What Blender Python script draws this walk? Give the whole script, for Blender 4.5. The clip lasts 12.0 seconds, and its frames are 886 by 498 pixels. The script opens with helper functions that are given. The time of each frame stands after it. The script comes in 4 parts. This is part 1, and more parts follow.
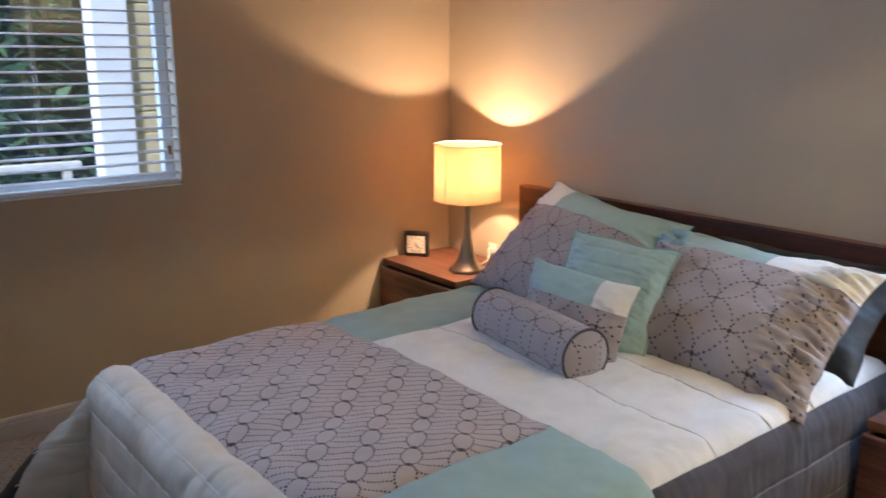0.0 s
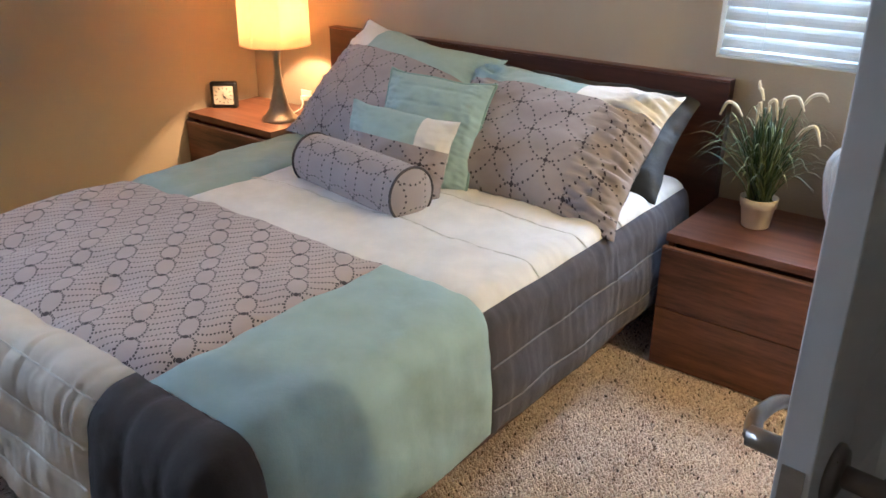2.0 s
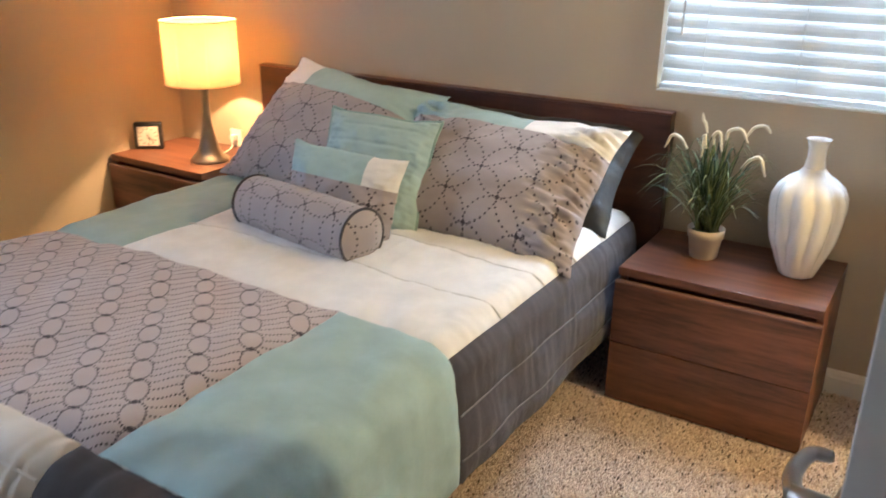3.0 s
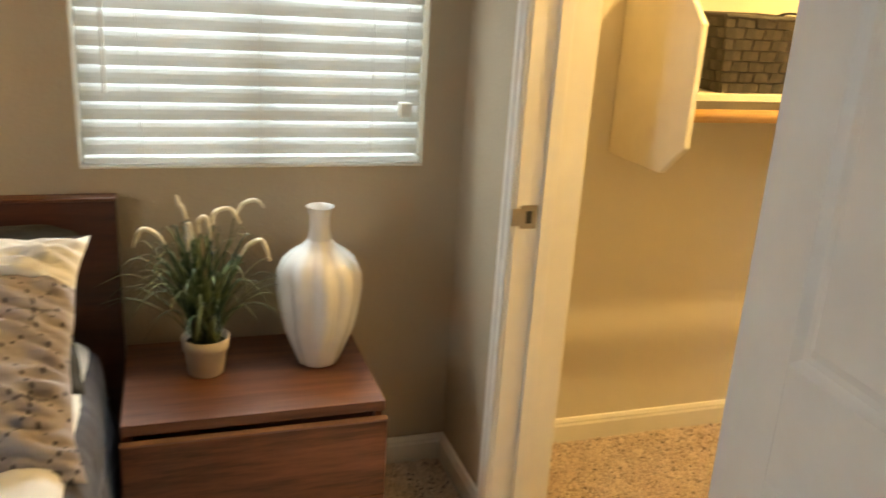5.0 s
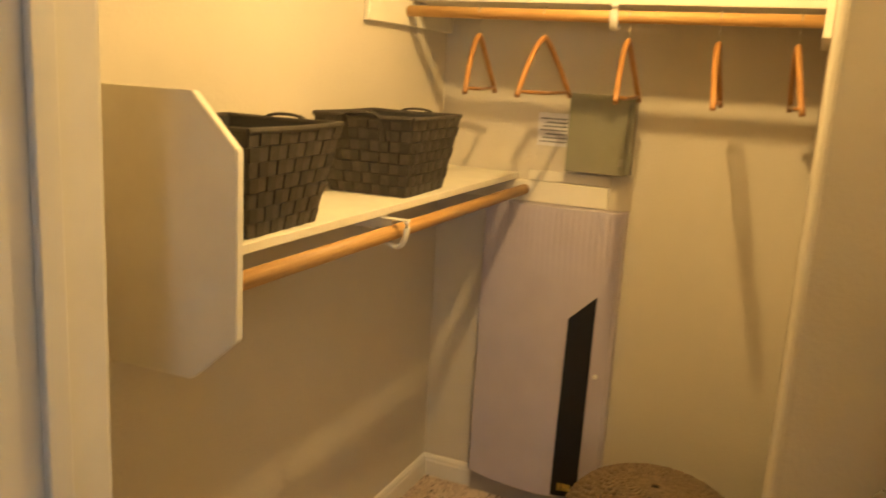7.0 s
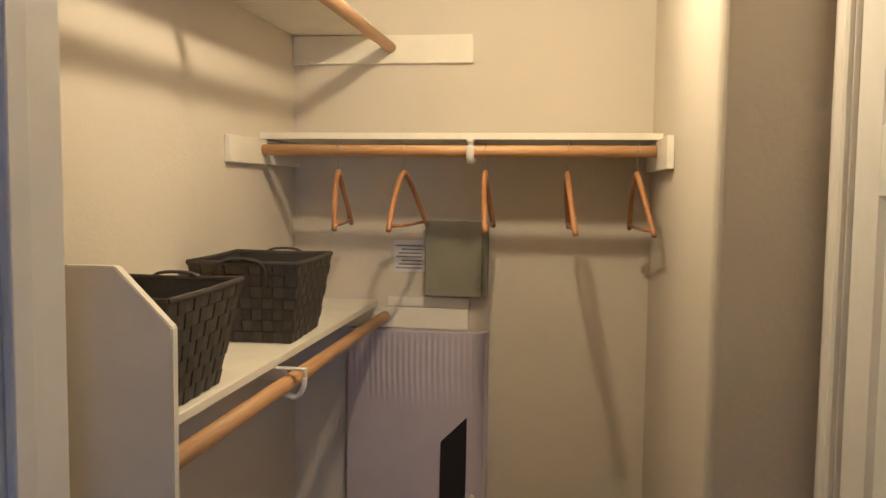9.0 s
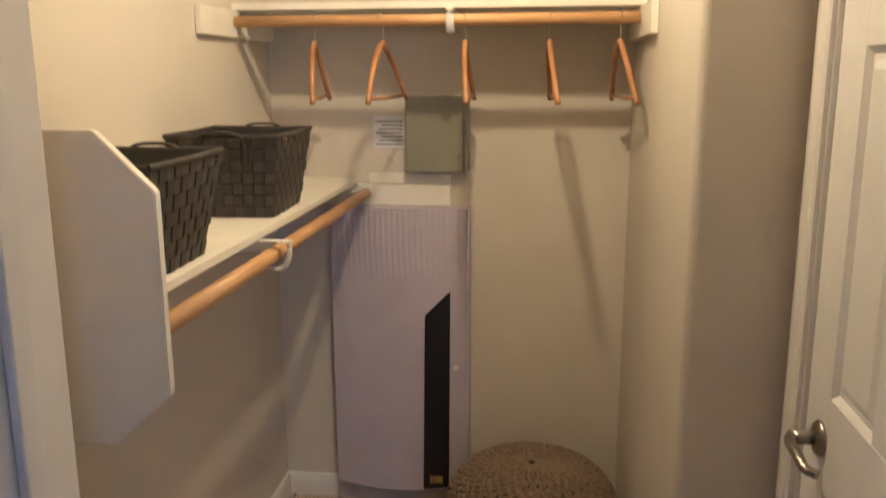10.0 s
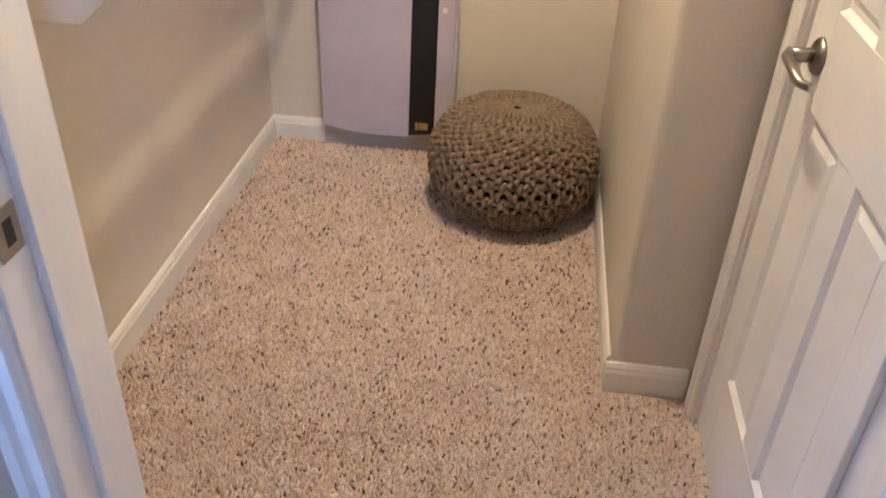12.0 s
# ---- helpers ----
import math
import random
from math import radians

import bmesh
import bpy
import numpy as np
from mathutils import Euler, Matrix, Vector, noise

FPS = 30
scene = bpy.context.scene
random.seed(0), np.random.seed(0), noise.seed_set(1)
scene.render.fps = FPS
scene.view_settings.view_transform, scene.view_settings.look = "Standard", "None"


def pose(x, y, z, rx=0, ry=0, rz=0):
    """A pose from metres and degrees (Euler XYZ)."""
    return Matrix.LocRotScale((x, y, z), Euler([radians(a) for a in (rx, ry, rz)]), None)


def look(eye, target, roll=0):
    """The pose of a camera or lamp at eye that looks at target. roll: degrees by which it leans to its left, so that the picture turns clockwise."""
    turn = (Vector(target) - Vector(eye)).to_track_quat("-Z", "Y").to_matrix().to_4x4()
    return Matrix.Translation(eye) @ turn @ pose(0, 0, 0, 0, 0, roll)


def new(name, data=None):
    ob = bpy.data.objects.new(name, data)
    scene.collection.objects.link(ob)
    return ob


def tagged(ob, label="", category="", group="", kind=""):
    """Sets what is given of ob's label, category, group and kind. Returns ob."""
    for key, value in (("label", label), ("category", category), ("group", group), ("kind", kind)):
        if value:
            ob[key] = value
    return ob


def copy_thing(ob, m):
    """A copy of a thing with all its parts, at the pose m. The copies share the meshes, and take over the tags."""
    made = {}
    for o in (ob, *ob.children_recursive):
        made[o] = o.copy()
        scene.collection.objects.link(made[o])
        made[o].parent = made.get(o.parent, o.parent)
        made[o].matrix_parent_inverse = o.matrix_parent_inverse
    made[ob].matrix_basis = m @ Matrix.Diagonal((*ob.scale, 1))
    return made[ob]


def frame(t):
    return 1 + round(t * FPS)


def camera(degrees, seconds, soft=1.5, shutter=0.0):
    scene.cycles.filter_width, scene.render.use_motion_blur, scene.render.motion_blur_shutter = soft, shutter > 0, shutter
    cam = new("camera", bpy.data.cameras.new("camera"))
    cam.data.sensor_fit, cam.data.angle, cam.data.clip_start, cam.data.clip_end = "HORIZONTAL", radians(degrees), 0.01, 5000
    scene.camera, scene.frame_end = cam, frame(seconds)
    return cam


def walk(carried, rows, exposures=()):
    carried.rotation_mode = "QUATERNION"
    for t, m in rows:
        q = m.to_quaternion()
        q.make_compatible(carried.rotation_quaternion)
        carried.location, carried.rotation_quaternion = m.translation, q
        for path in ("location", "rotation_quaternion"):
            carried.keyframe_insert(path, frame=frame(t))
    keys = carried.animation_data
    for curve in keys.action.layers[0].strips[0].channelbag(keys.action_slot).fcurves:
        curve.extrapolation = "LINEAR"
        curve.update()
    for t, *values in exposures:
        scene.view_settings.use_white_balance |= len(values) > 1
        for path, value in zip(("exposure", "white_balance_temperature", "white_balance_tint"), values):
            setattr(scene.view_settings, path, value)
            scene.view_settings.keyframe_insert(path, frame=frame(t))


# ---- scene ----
cam = camera(56.5, 12.0, 1.5, 0.4)
PATH = [
    (0, (0.048, -2.827, 1.517), (-1.478, -1.618, 1.061), 0.1),
    (0.5, (0.011, -2.848, 1.527), (-1.362, -1.485, 1.02), 0.8),
    (1, (0.008, -2.846, 1.497), (-1.279, -1.443, 0.883), 1.4),
    (1.5, (0.016, -2.839, 1.461), (-1.177, -1.413, 0.726), 1.2),
    (2, (0.013, -2.836, 1.474), (-1.12, -1.389, 0.684), 0.4),
    (2.5, (-0.021, -2.843, 1.493), (-1.102, -1.357, 0.706), 0.0),
    (2.7, (-0.043, -2.852, 1.482), (-1.108, -1.341, 0.721), 0.0),
    (4.3, (-0.683, -2.489, 1.461), (-0.676, -0.565, 0.916), 3.1),
    (4.5, (-0.743, -2.438, 1.486), (-0.528, -0.529, 0.931), 2.4),
    (5, (-0.809, -2.22, 1.468), (-0.185, -0.421, 0.856), 3.6),
    (5.5, (-0.835, -1.961, 1.473), (0.191, -0.333, 0.927), 4.9),
    (6, (-0.797, -1.701, 1.507), (0.558, -0.315, 1.014), 4.1),
    (6.5, (-0.698, -1.43, 1.516), (0.904, -0.326, 1.053), 2.6),
    (7, (-0.598, -1.216, 1.552), (1.199, -0.444, 1.135), 3.3),
    (7.5, (-0.629, -1.066, 1.595), (1.297, -0.611, 1.303), 2.5),
    (7.7, (-0.653, -1.013, 1.62), (1.298, -0.632, 1.396), 2.4),
    (9.3, (-0.67, -0.97, 1.627), (1.302, -0.684, 1.463), 0.2),
    (9.5, (-0.674, -0.972, 1.618), (1.292, -0.694, 1.383), 0.1),
    (10, (-0.667, -0.961, 1.582), (1.274, -0.715, 1.165), -0.2),
    (10.5, (-0.65, -0.958, 1.532), (1.232, -0.764, 0.886), 0.5),
    (11, (-0.625, -0.963, 1.521), (1.172, -0.811, 0.656), -0.0),
    (11.5, (-0.629, -0.995, 1.441), (1.103, -0.822, 0.455), 1.0),
    (12, (-0.661, -0.971, 1.428), (0.998, -0.798, 0.323), 2.5),
]
walk(cam, [(t, look(e, g, r)) for t, e, g, r in PATH],
     [(0.0, 0.6, 5000, 16), (1.0, 0.65, 5200, 15), (1.8, 0.9, 5250, 14), (2.7, 1.2, 5400, 14), (4.3, 0.65, 7100, 11), (5.2, 0.75, 7700, 10),
      (6.0, 0.25, 8200, 11), (6.6, 0.05, 7700, 13), (7.0, -0.15, 7200, 15), (7.5, -0.45, 5100, 21), (7.7, -0.55, 4850, 22), (9.3, -0.78, 4750, 23), (10.5, 0.0, 4650, 24), (12.0, 0.7, 4450, 25)])

# ---- world, daylight and lamps ----
world = bpy.data.worlds.new("world")
scene.world = world
world.use_nodes = True
sky = world.node_tree.nodes.new("ShaderNodeTexSky")
sky.sky_type, sky.sun_disc, sky.sun_elevation, sky.sun_rotation = "NISHITA", False, radians(38), radians(200)
world.node_tree.links.new(sky.outputs[0], world.node_tree.nodes["Background"].inputs[0])
world.node_tree.nodes["Background"].inputs[1].default_value = 0.09


def lamp(name, kind, m, energy, colour, size=0.1, size_y=0.1):
    data = bpy.data.lights.new(name, kind)
    data.energy, data.color = energy, colour
    if kind == "AREA":
        data.shape, data.size, data.size_y = "RECTANGLE", size, size_y
    elif kind == "SUN":
        data.angle = size
    else:
        data.shadow_soft_size = size
    ob = new(name, data)
    ob.matrix_world = m
    return ob


lamp("sun", "SUN", look((0, -6, 6), (-3, 0, 0)), 4.5, (1, 0.95, 0.88), radians(8))
# skylight arriving at the two windows
lamp("window_west_daylight", "AREA", look((-3.82, -2.60, 1.62), (-2.4, -2.3, 0.35)), 24, (0.74, 0.87, 1.0), 0.64, 1.0)
lamp("window_north_daylight", "AREA", look((-0.57, 0.9, 2.8), (-0.75, -0.65, 0.55)), 130, (0.70, 0.87, 1.0), 1.3, 1.1)
# the bulb in the table lamp and the closet's ceiling bulb
lamp("table_lamp_bulb", "POINT", pose(-2.99, -0.27, 1.00), 29, (1.0, 0.58, 0.24), 0.014)
lamp("closet_bulb", "POINT", pose(1.05, -0.80, 2.38), 60, (1.0, 0.70, 0.275), 0.03)


# ---- materials ----
class Nodes:
    def __init__(self, name, rough=0.6, metal=0.0):
        self.m = bpy.data.materials.new(name)
        self.m.use_nodes = True
        self.t = self.m.node_tree
        self.b = self.t.nodes["Principled BSDF"]
        self.b.inputs["Roughness"].default_value, self.b.inputs["Metallic"].default_value = rough, metal

    def put(self, v, s):
        if isinstance(v, (int, float)):
            s.default_value = v
        elif isinstance(v, tuple):
            s.default_value = v if len(v) == len(s.default_value) else (*v, 1)
        elif v is not None:
            self.t.links.new(v, s)

    def math(self, op, a, b=None, c=None):
        n = self.t.nodes.new("ShaderNodeMath")
        n.operation = op
        for v, s in zip((a, b, c), n.inputs):
            self.put(v, s)
        return n.outputs[0]

    def coord(self, which="Object", scale=(1, 1, 1), rot=(0, 0, 0)):
        n, k = self.t.nodes.new("ShaderNodeTexCoord"), self.t.nodes.new("ShaderNodeMapping")
        k.inputs["Scale"].default_value, k.inputs["Rotation"].default_value = scale, rot
        self.t.links.new(n.outputs[which], k.inputs[0])
        return k.outputs[0]

    def noise(self, vec, scale, detail=3, rough=0.55):
        n = self.t.nodes.new("ShaderNodeTexNoise")
        self.put(vec, n.inputs["Vector"])
        n.inputs["Scale"].default_value, n.inputs["Detail"].default_value, n.inputs["Roughness"].default_value = scale, detail, rough
        return n.outputs[0]

    def ramp(self, f, *stops):
        n = self.t.nodes.new("ShaderNodeValToRGB")
        e = n.color_ramp.elements
        while len(e) < len(stops):
            e.new(0.5)
        for k, (p, c) in zip(e, stops):
            k.position, k.color = p, (*c, 1)
        self.put(f, n.inputs[0])
        return n.outputs[0]

    def mix(self, f, a, b, how="MIX"):
        n = self.t.nodes.new("ShaderNodeMix")
        n.data_type, n.blend_type = "RGBA", how
        self.put(f, n.inputs[0]), self.put(a, n.inputs[6]), self.put(b, n.inputs[7])
        return n.outputs[2]

    def bump(self, h, strength, dist):
        n = self.t.nodes.new("ShaderNodeBump")
        n.inputs["Strength"].default_value, n.inputs["Distance"].default_value = strength, dist
        self.put(h, n.inputs["Height"])
        self.t.links.new(n.outputs[0], self.b.inputs["Normal"])

    def done(self, colour, rough=None):
        self.put(colour, self.b.inputs["Base Color"])
        if rough is not None:
            self.put(rough, self.b.inputs["Roughness"])
        return self.m


def tone(c, k):
    return tuple(min(1, v * k) for v in c)


def plain(name, c, rough=0.5, metal=0.0, vary=0.12, scale=8, bump=0.0, fine=120):
    n = Nodes(name, rough, metal)
    v = n.coord()
    col = n.ramp(n.noise(v, scale, 4), (0.3, tone(c, 1 - vary)), (0.7, tone(c, 1 + vary)))
    if bump:
        n.bump(n.noise(v, fine, 3), bump, 0.002)
    return n.done(col, n.math("MULTIPLY_ADD", n.noise(v, scale * 3, 2), 0.2, rough - 0.1))


def wall_paint(name, c):
    n = Nodes(name, 0.7)
    v = n.coord()
    big, small = n.noise(v, 1.3, 4), n.noise(v, 11, 4)
    col = n.mix(n.math("MULTIPLY", small, 0.35), n.ramp(big, (0.3, tone(c, 0.95)), (0.7, tone(c, 1.04))), tone(c, 0.9))
    h = n.math("ADD", n.noise(v, 95, 3), n.math("MULTIPLY", n.noise(v, 30, 2), 0.8))
    n.bump(h, 0.35, 0.003)
    return n.done(col)


def wood(name, dark, light, axis=(1, 14, 14), rough=0.38, bump=0.15):
    n = Nodes(name, rough)
    v = n.coord(scale=axis)
    info = n.t.nodes.new("ShaderNodeObjectInfo")
    shift = n.t.nodes.new("ShaderNodeVectorMath")
    shift.operation = "ADD"
    n.put(v, shift.inputs[0])
    n.put(n.math("MULTIPLY", info.outputs["Random"], 9.0), shift.inputs[1])
    v = shift.outputs[0]
    broad, fine = n.noise(v, 1.6, 5, 0.65), n.noise(v, 9, 4, 0.7)
    f = n.math("ADD", n.math("MULTIPLY", broad, 0.75), n.math("MULTIPLY", fine, 0.3))
    col = n.ramp(f, (0.38, dark), (0.52, tuple((a + b) / 2 for a, b in zip(dark, light))), (0.66, light))
    n.bump(fine, bump, 0.001)
    return n.done(col, n.math("MULTIPLY_ADD", fine, 0.2, rough - 0.08))


def cloth(name, c, weave=900, wrinkle=0.5, sheen=0.08, rough=0.85, lines=0.0):
    n = Nodes(name, rough)
    v = n.coord()
    n.b.inputs["Sheen Weight"].default_value = sheen
    col = n.ramp(n.noise(v, 14, 4), (0.3, tone(c, 0.92)), (0.7, tone(c, 1.05)))
    col = n.mix(n.math("MULTIPLY", n.noise(v, weave, 1), 0.25), col, tone(c, 0.72))
    h = n.math("ADD", n.math("MULTIPLY", n.noise(v, 22, 3), wrinkle), n.math("MULTIPLY", n.noise(v, weave * 0.4, 1), 0.12))
    n.bump(h, 0.5, 0.008)
    return n.done(col)


def ring_cloth(name, c, ink, pu, pv, dots, size):
    """Woven cloth with overlapping rings of stitched dots; uv in metres."""
    n = Nodes(name, 0.85)
    n.b.inputs["Sheen Weight"].default_value = 0.3
    uv = n.t.nodes.new("ShaderNodeUVMap")
    sep = n.t.nodes.new("ShaderNodeSeparateXYZ")
    n.put(uv.outputs[0], sep.inputs[0])
    fu = n.math("FRACT", n.math("DIVIDE", sep.outputs[0], pu))
    fv = n.math("FRACT", n.math("DIVIDE", sep.outputs[1], pv))
    mask = None
    mean = (pu + pv) / 2
    for cu in (0, 1):
        for cv in (0, 1):
            a, b = n.math("SUBTRACT", fu, cu), n.math("SUBTRACT", fv, cv)
            d = n.math("SQRT", n.math("ADD", n.math("MULTIPLY", a, a), n.math("MULTIPLY", b, b)))
            ang = n.math("MULTIPLY", n.math("ARCTAN2", b, a), dots / (2 * math.pi))
            cell = n.math("MULTIPLY", n.math("SUBTRACT", n.math("FRACT", ang), 0.5), 2 * math.pi * 0.7071 / dots)
            off = n.math("SUBTRACT", d, 0.7071)
            rr = n.math("SQRT", n.math("ADD", n.math("MULTIPLY", off, off), n.math("MULTIPLY", cell, cell)))
            one = n.math("LESS_THAN", rr, size / mean)
            thread = n.math("MULTIPLY", n.math("LESS_THAN", n.math("ABSOLUTE", off), size * 0.2 / mean), 0.25)
            one = n.math("MAXIMUM", one, thread)
            mask = one if mask is None else n.math("MAXIMUM", mask, one)
    du, dv = n.math("MULTIPLY", n.math("SUBTRACT", fu, 0.5), pu), n.math("MULTIPLY", n.math("SUBTRACT", fv, 0.5), pv)
    knot = n.math("SQRT", n.math("ADD", n.math("MULTIPLY", du, du), n.math("MULTIPLY", dv, dv)))
    mask = n.math("MAXIMUM", mask, n.math("LESS_THAN", knot, size * 1.7))
    v = n.coord()
    base = n.ramp(n.noise(v, 12, 4), (0.3, tone(c, 0.93)), (0.7, tone(c, 1.05)))
    base = n.mix(n.math("MULTIPLY", n.noise(v, 900, 1), 0.3), base, tone(c, 0.7))
    h = n.math("ADD", n.math("MULTIPLY", n.noise(v, 24, 3), 0.5), n.math("MULTIPLY", mask, 0.15))
    n.bump(h, 0.5, 0.007)
    return n.done(n.mix(mask, base, ink))


def chain_cloth(name, c, ink, pu, pv, size):
    """Quilted cloth with chains of dotted ellipses along v and wavering dotted lines between them; uv in metres."""
    n = Nodes(name, 0.85)
    n.b.inputs["Sheen Weight"].default_value = 0.2
    uv = n.t.nodes.new("ShaderNodeUVMap")
    sep = n.t.nodes.new("ShaderNodeSeparateXYZ")
    n.put(uv.outputs[0], sep.inputs[0])
    gu, gv = n.math("DIVIDE", sep.outputs[0], pu), n.math("DIVIDE", sep.outputs[1], pv)
    fu, fv = n.math("SUBTRACT", n.math("FRACT", gu), 0.5), n.math("SUBTRACT", n.math("FRACT", gv), 0.5)
    a, b = n.math("DIVIDE", fu, 0.215), n.math("DIVIDE", fv, 0.5)
    rho = n.math("SQRT", n.math("ADD", n.math("MULTIPLY", a, a), n.math("MULTIPLY", b, b)))
    beat = n.math("ABSOLUTE", n.math("SUBTRACT", n.math("FRACT", n.math("MULTIPLY", n.math("ARCTAN2", b, a), 24 / (2 * math.pi))), 0.5))
    ring = n.math("MULTIPLY", n.math("LESS_THAN", n.math("ABSOLUTE", n.math("SUBTRACT", rho, 1.0)), size * 0.85 / 0.036), n.math("LESS_THAN", beat, 0.30))
    sway = n.math("MULTIPLY", n.math("SINE", n.math("MULTIPLY", gu, 2 * math.pi)), 0.22)
    row = n.math("ABSOLUTE", n.math("SUBTRACT", n.math("FRACT", n.math("ADD", n.math("MULTIPLY", gv, 3.0), sway)), 0.5))
    dash = n.math("LESS_THAN", n.math("FRACT", n.math("MULTIPLY", gu, 13.0)), 0.5)
    line = n.math("MULTIPLY", n.math("MULTIPLY", n.math("LESS_THAN", row, size * 0.75 * 3 / pv), dash), n.math("GREATER_THAN", rho, 1.08))
    du, dv = n.math("MULTIPLY", fu, pu), n.math("MULTIPLY", n.math("SUBTRACT", 0.5, n.math("ABSOLUTE", fv)), pv)
    knot = n.math("LESS_THAN", n.math("SQRT", n.math("ADD", n.math("MULTIPLY", du, du), n.math("MULTIPLY", dv, dv))), size * 1.8)
    mask = n.math("MAXIMUM", n.math("MAXIMUM", ring, knot), line)
    v = n.coord()
    base = n.ramp(n.noise(v, 12, 4), (0.3, tone(c, 0.93)), (0.7, tone(c, 1.05)))
    base = n.mix(n.math("MULTIPLY", n.noise(v, 900, 1), 0.3), base, tone(c, 0.7))
    n.bump(n.math("ADD", n.math("MULTIPLY", n.noise(v, 24, 3), 0.6), n.math("MULTIPLY", mask, 0.15)), 0.6, 0.008)
    return n.done(n.mix(mask, base, ink))


def carpet_material():
    n = Nodes("carpet_pile", 0.95)
    v = n.coord()
    n.b.inputs["Sheen Weight"].default_value = 0.3
    base = n.ramp(n.noise(v, 55, 3), (0.3, (0.52, 0.42, 0.33)), (0.7, (0.76, 0.65, 0.54)))
    base = n.mix(n.math("MULTIPLY", n.noise(v, 2.2, 3), 0.5), base, (0.50, 0.39, 0.30))
    fleck = n.math("GREATER_THAN", n.noise(v, 85, 1, 0.4), 0.64)
    col = n.mix(n.math("MULTIPLY", fleck, 0.8), base, (0.10, 0.065, 0.045))
    vor = n.t.nodes.new("ShaderNodeTexVoronoi")
    vor.inputs["Scale"].default_value = 170
    n.put(v, vor.inputs["Vector"])
    h = n.math("SUBTRACT", n.math("MULTIPLY", n.noise(v, 30, 3), 0.8), n.math("MULTIPLY", vor.outputs[0], 0.9))
    n.bump(h, 0.9, 0.008)
    return n.done(col)


def slat_material(name, c, through_amount):
    n = Nodes(name, 0.45)
    v = n.coord(scale=(1, 1, 1))
    n.done(n.ramp(n.noise(v, 20, 3), (0.3, tone(c, 0.96)), (0.7, tone(c, 1.02))))
    tr = n.t.nodes.new("ShaderNodeBsdfTranslucent")
    tr.inputs[0].default_value = (*tone(c, 1.0), 1)
    mixer = n.t.nodes.new("ShaderNodeMixShader")
    mixer.inputs[0].default_value = through_amount
    n.t.links.new(n.b.outputs[0], mixer.inputs[1])
    n.t.links.new(tr.outputs[0], mixer.inputs[2])
    n.t.links.new(mixer.outputs[0], n.t.nodes["Material Output"].inputs[0])
    return n.m


def glass_material():
    n = Nodes("window_glass", 0.02)
    n.b.inputs["Transmission Weight"].default_value = 1.0
    return n.done((0.93, 0.97, 0.96))


PAINT = wall_paint("wall_paint", (0.445, 0.366, 0.266))
CLOSET_PAINT = wall_paint("closet_paint", (0.63, 0.575, 0.485))
CEIL = wall_paint("ceiling_paint", (0.78, 0.75, 0.69))
TRIM = plain("trim_paint", (0.76, 0.73, 0.68), 0.38, vary=0.04, bump=0.05, fine=40)
DOORW = plain("door_paint", (0.74, 0.72, 0.69), 0.42, vary=0.04, bump=0.08, fine=70)
SHELFW = plain("shelf_paint", (0.78, 0.74, 0.64), 0.45, vary=0.05, bump=0.06, fine=50)
CARPET = carpet_material()
WALNUT = wood("walnut_veneer", (0.038, 0.013, 0.007), (0.215, 0.084, 0.044), (1.1, 11, 11))
WALNUT_TOP = wood("walnut_top_veneer", (0.085, 0.032, 0.018), (0.190, 0.080, 0.046), (1.2, 16, 16))
HEADWOOD = wood("headboard_veneer", (0.035, 0.012, 0.007), (0.085, 0.030, 0.017), (1.0, 9, 9))
PINE = wood("rod_wood", (0.40, 0.21, 0.070), (0.62, 0.38, 0.155), (1.5, 24, 24), 0.45)
PINE_Y = wood("rod_wood_across", (0.40, 0.21, 0.070), (0.62, 0.38, 0.155), (24, 1.5, 24), 0.45)
HANGERW = wood("hanger_wood", (0.27, 0.120, 0.036), (0.42, 0.21, 0.075), (6, 6, 6), 0.3)
STEEL = plain("brushed_nickel", (0.40, 0.36, 0.31), 0.36, 1.0, 0.08, 40)
NICKEL_DARK = plain("dark_nickel", (0.30, 0.27, 0.24), 0.32, 1.0, 0.1, 40)
BLACK = plain("black_plastic", (0.012, 0.012, 0.013), 0.45)
WHITE_CLOTH = cloth("white_cotton", (0.82, 0.805, 0.78))
CREAM_CLOTH = cloth("cream_cotton", (0.82, 0.75, 0.64))
AQUA = cloth("aqua_cotton", (0.36, 0.50, 0.505))
GREY_CLOTH = cloth("slate_cotton", (0.066, 0.062, 0.078), wrinkle=0.8)
DARK_CLOTH = cloth("charcoal_cotton", (0.042, 0.035, 0.034), wrinkle=0.7)
BLACK_CLOTH = cloth("black_satin", (0.013, 0.013, 0.014), wrinkle=0.7, rough=0.6)
INK = (0.045, 0.035, 0.045)
LILAC = chain_cloth("lilac_chain_quilting", (0.50, 0.435, 0.435), INK, 0.116, 0.086, 0.0041)
LILAC_PILLOW = ring_cloth("lilac_ring_cotton", (0.36, 0.315, 0.325), INK, 0.128, 0.128, 30, 0.0036)
PIPING = cloth("slate_piping", (0.07, 0.065, 0.075))
AQUA_PIPING = cloth("aqua_piping", (0.26, 0.40, 0.38))


# ---- building helpers ----
def thing(name, loc, label, category, group="", kind="", rz=0.0, rx=0.0):
    ob = new(name)
    ob.empty_display_size = 0.1
    ob.matrix_world = pose(*loc, rx, 0, rz)
    return tagged(ob, label, category, group, kind)


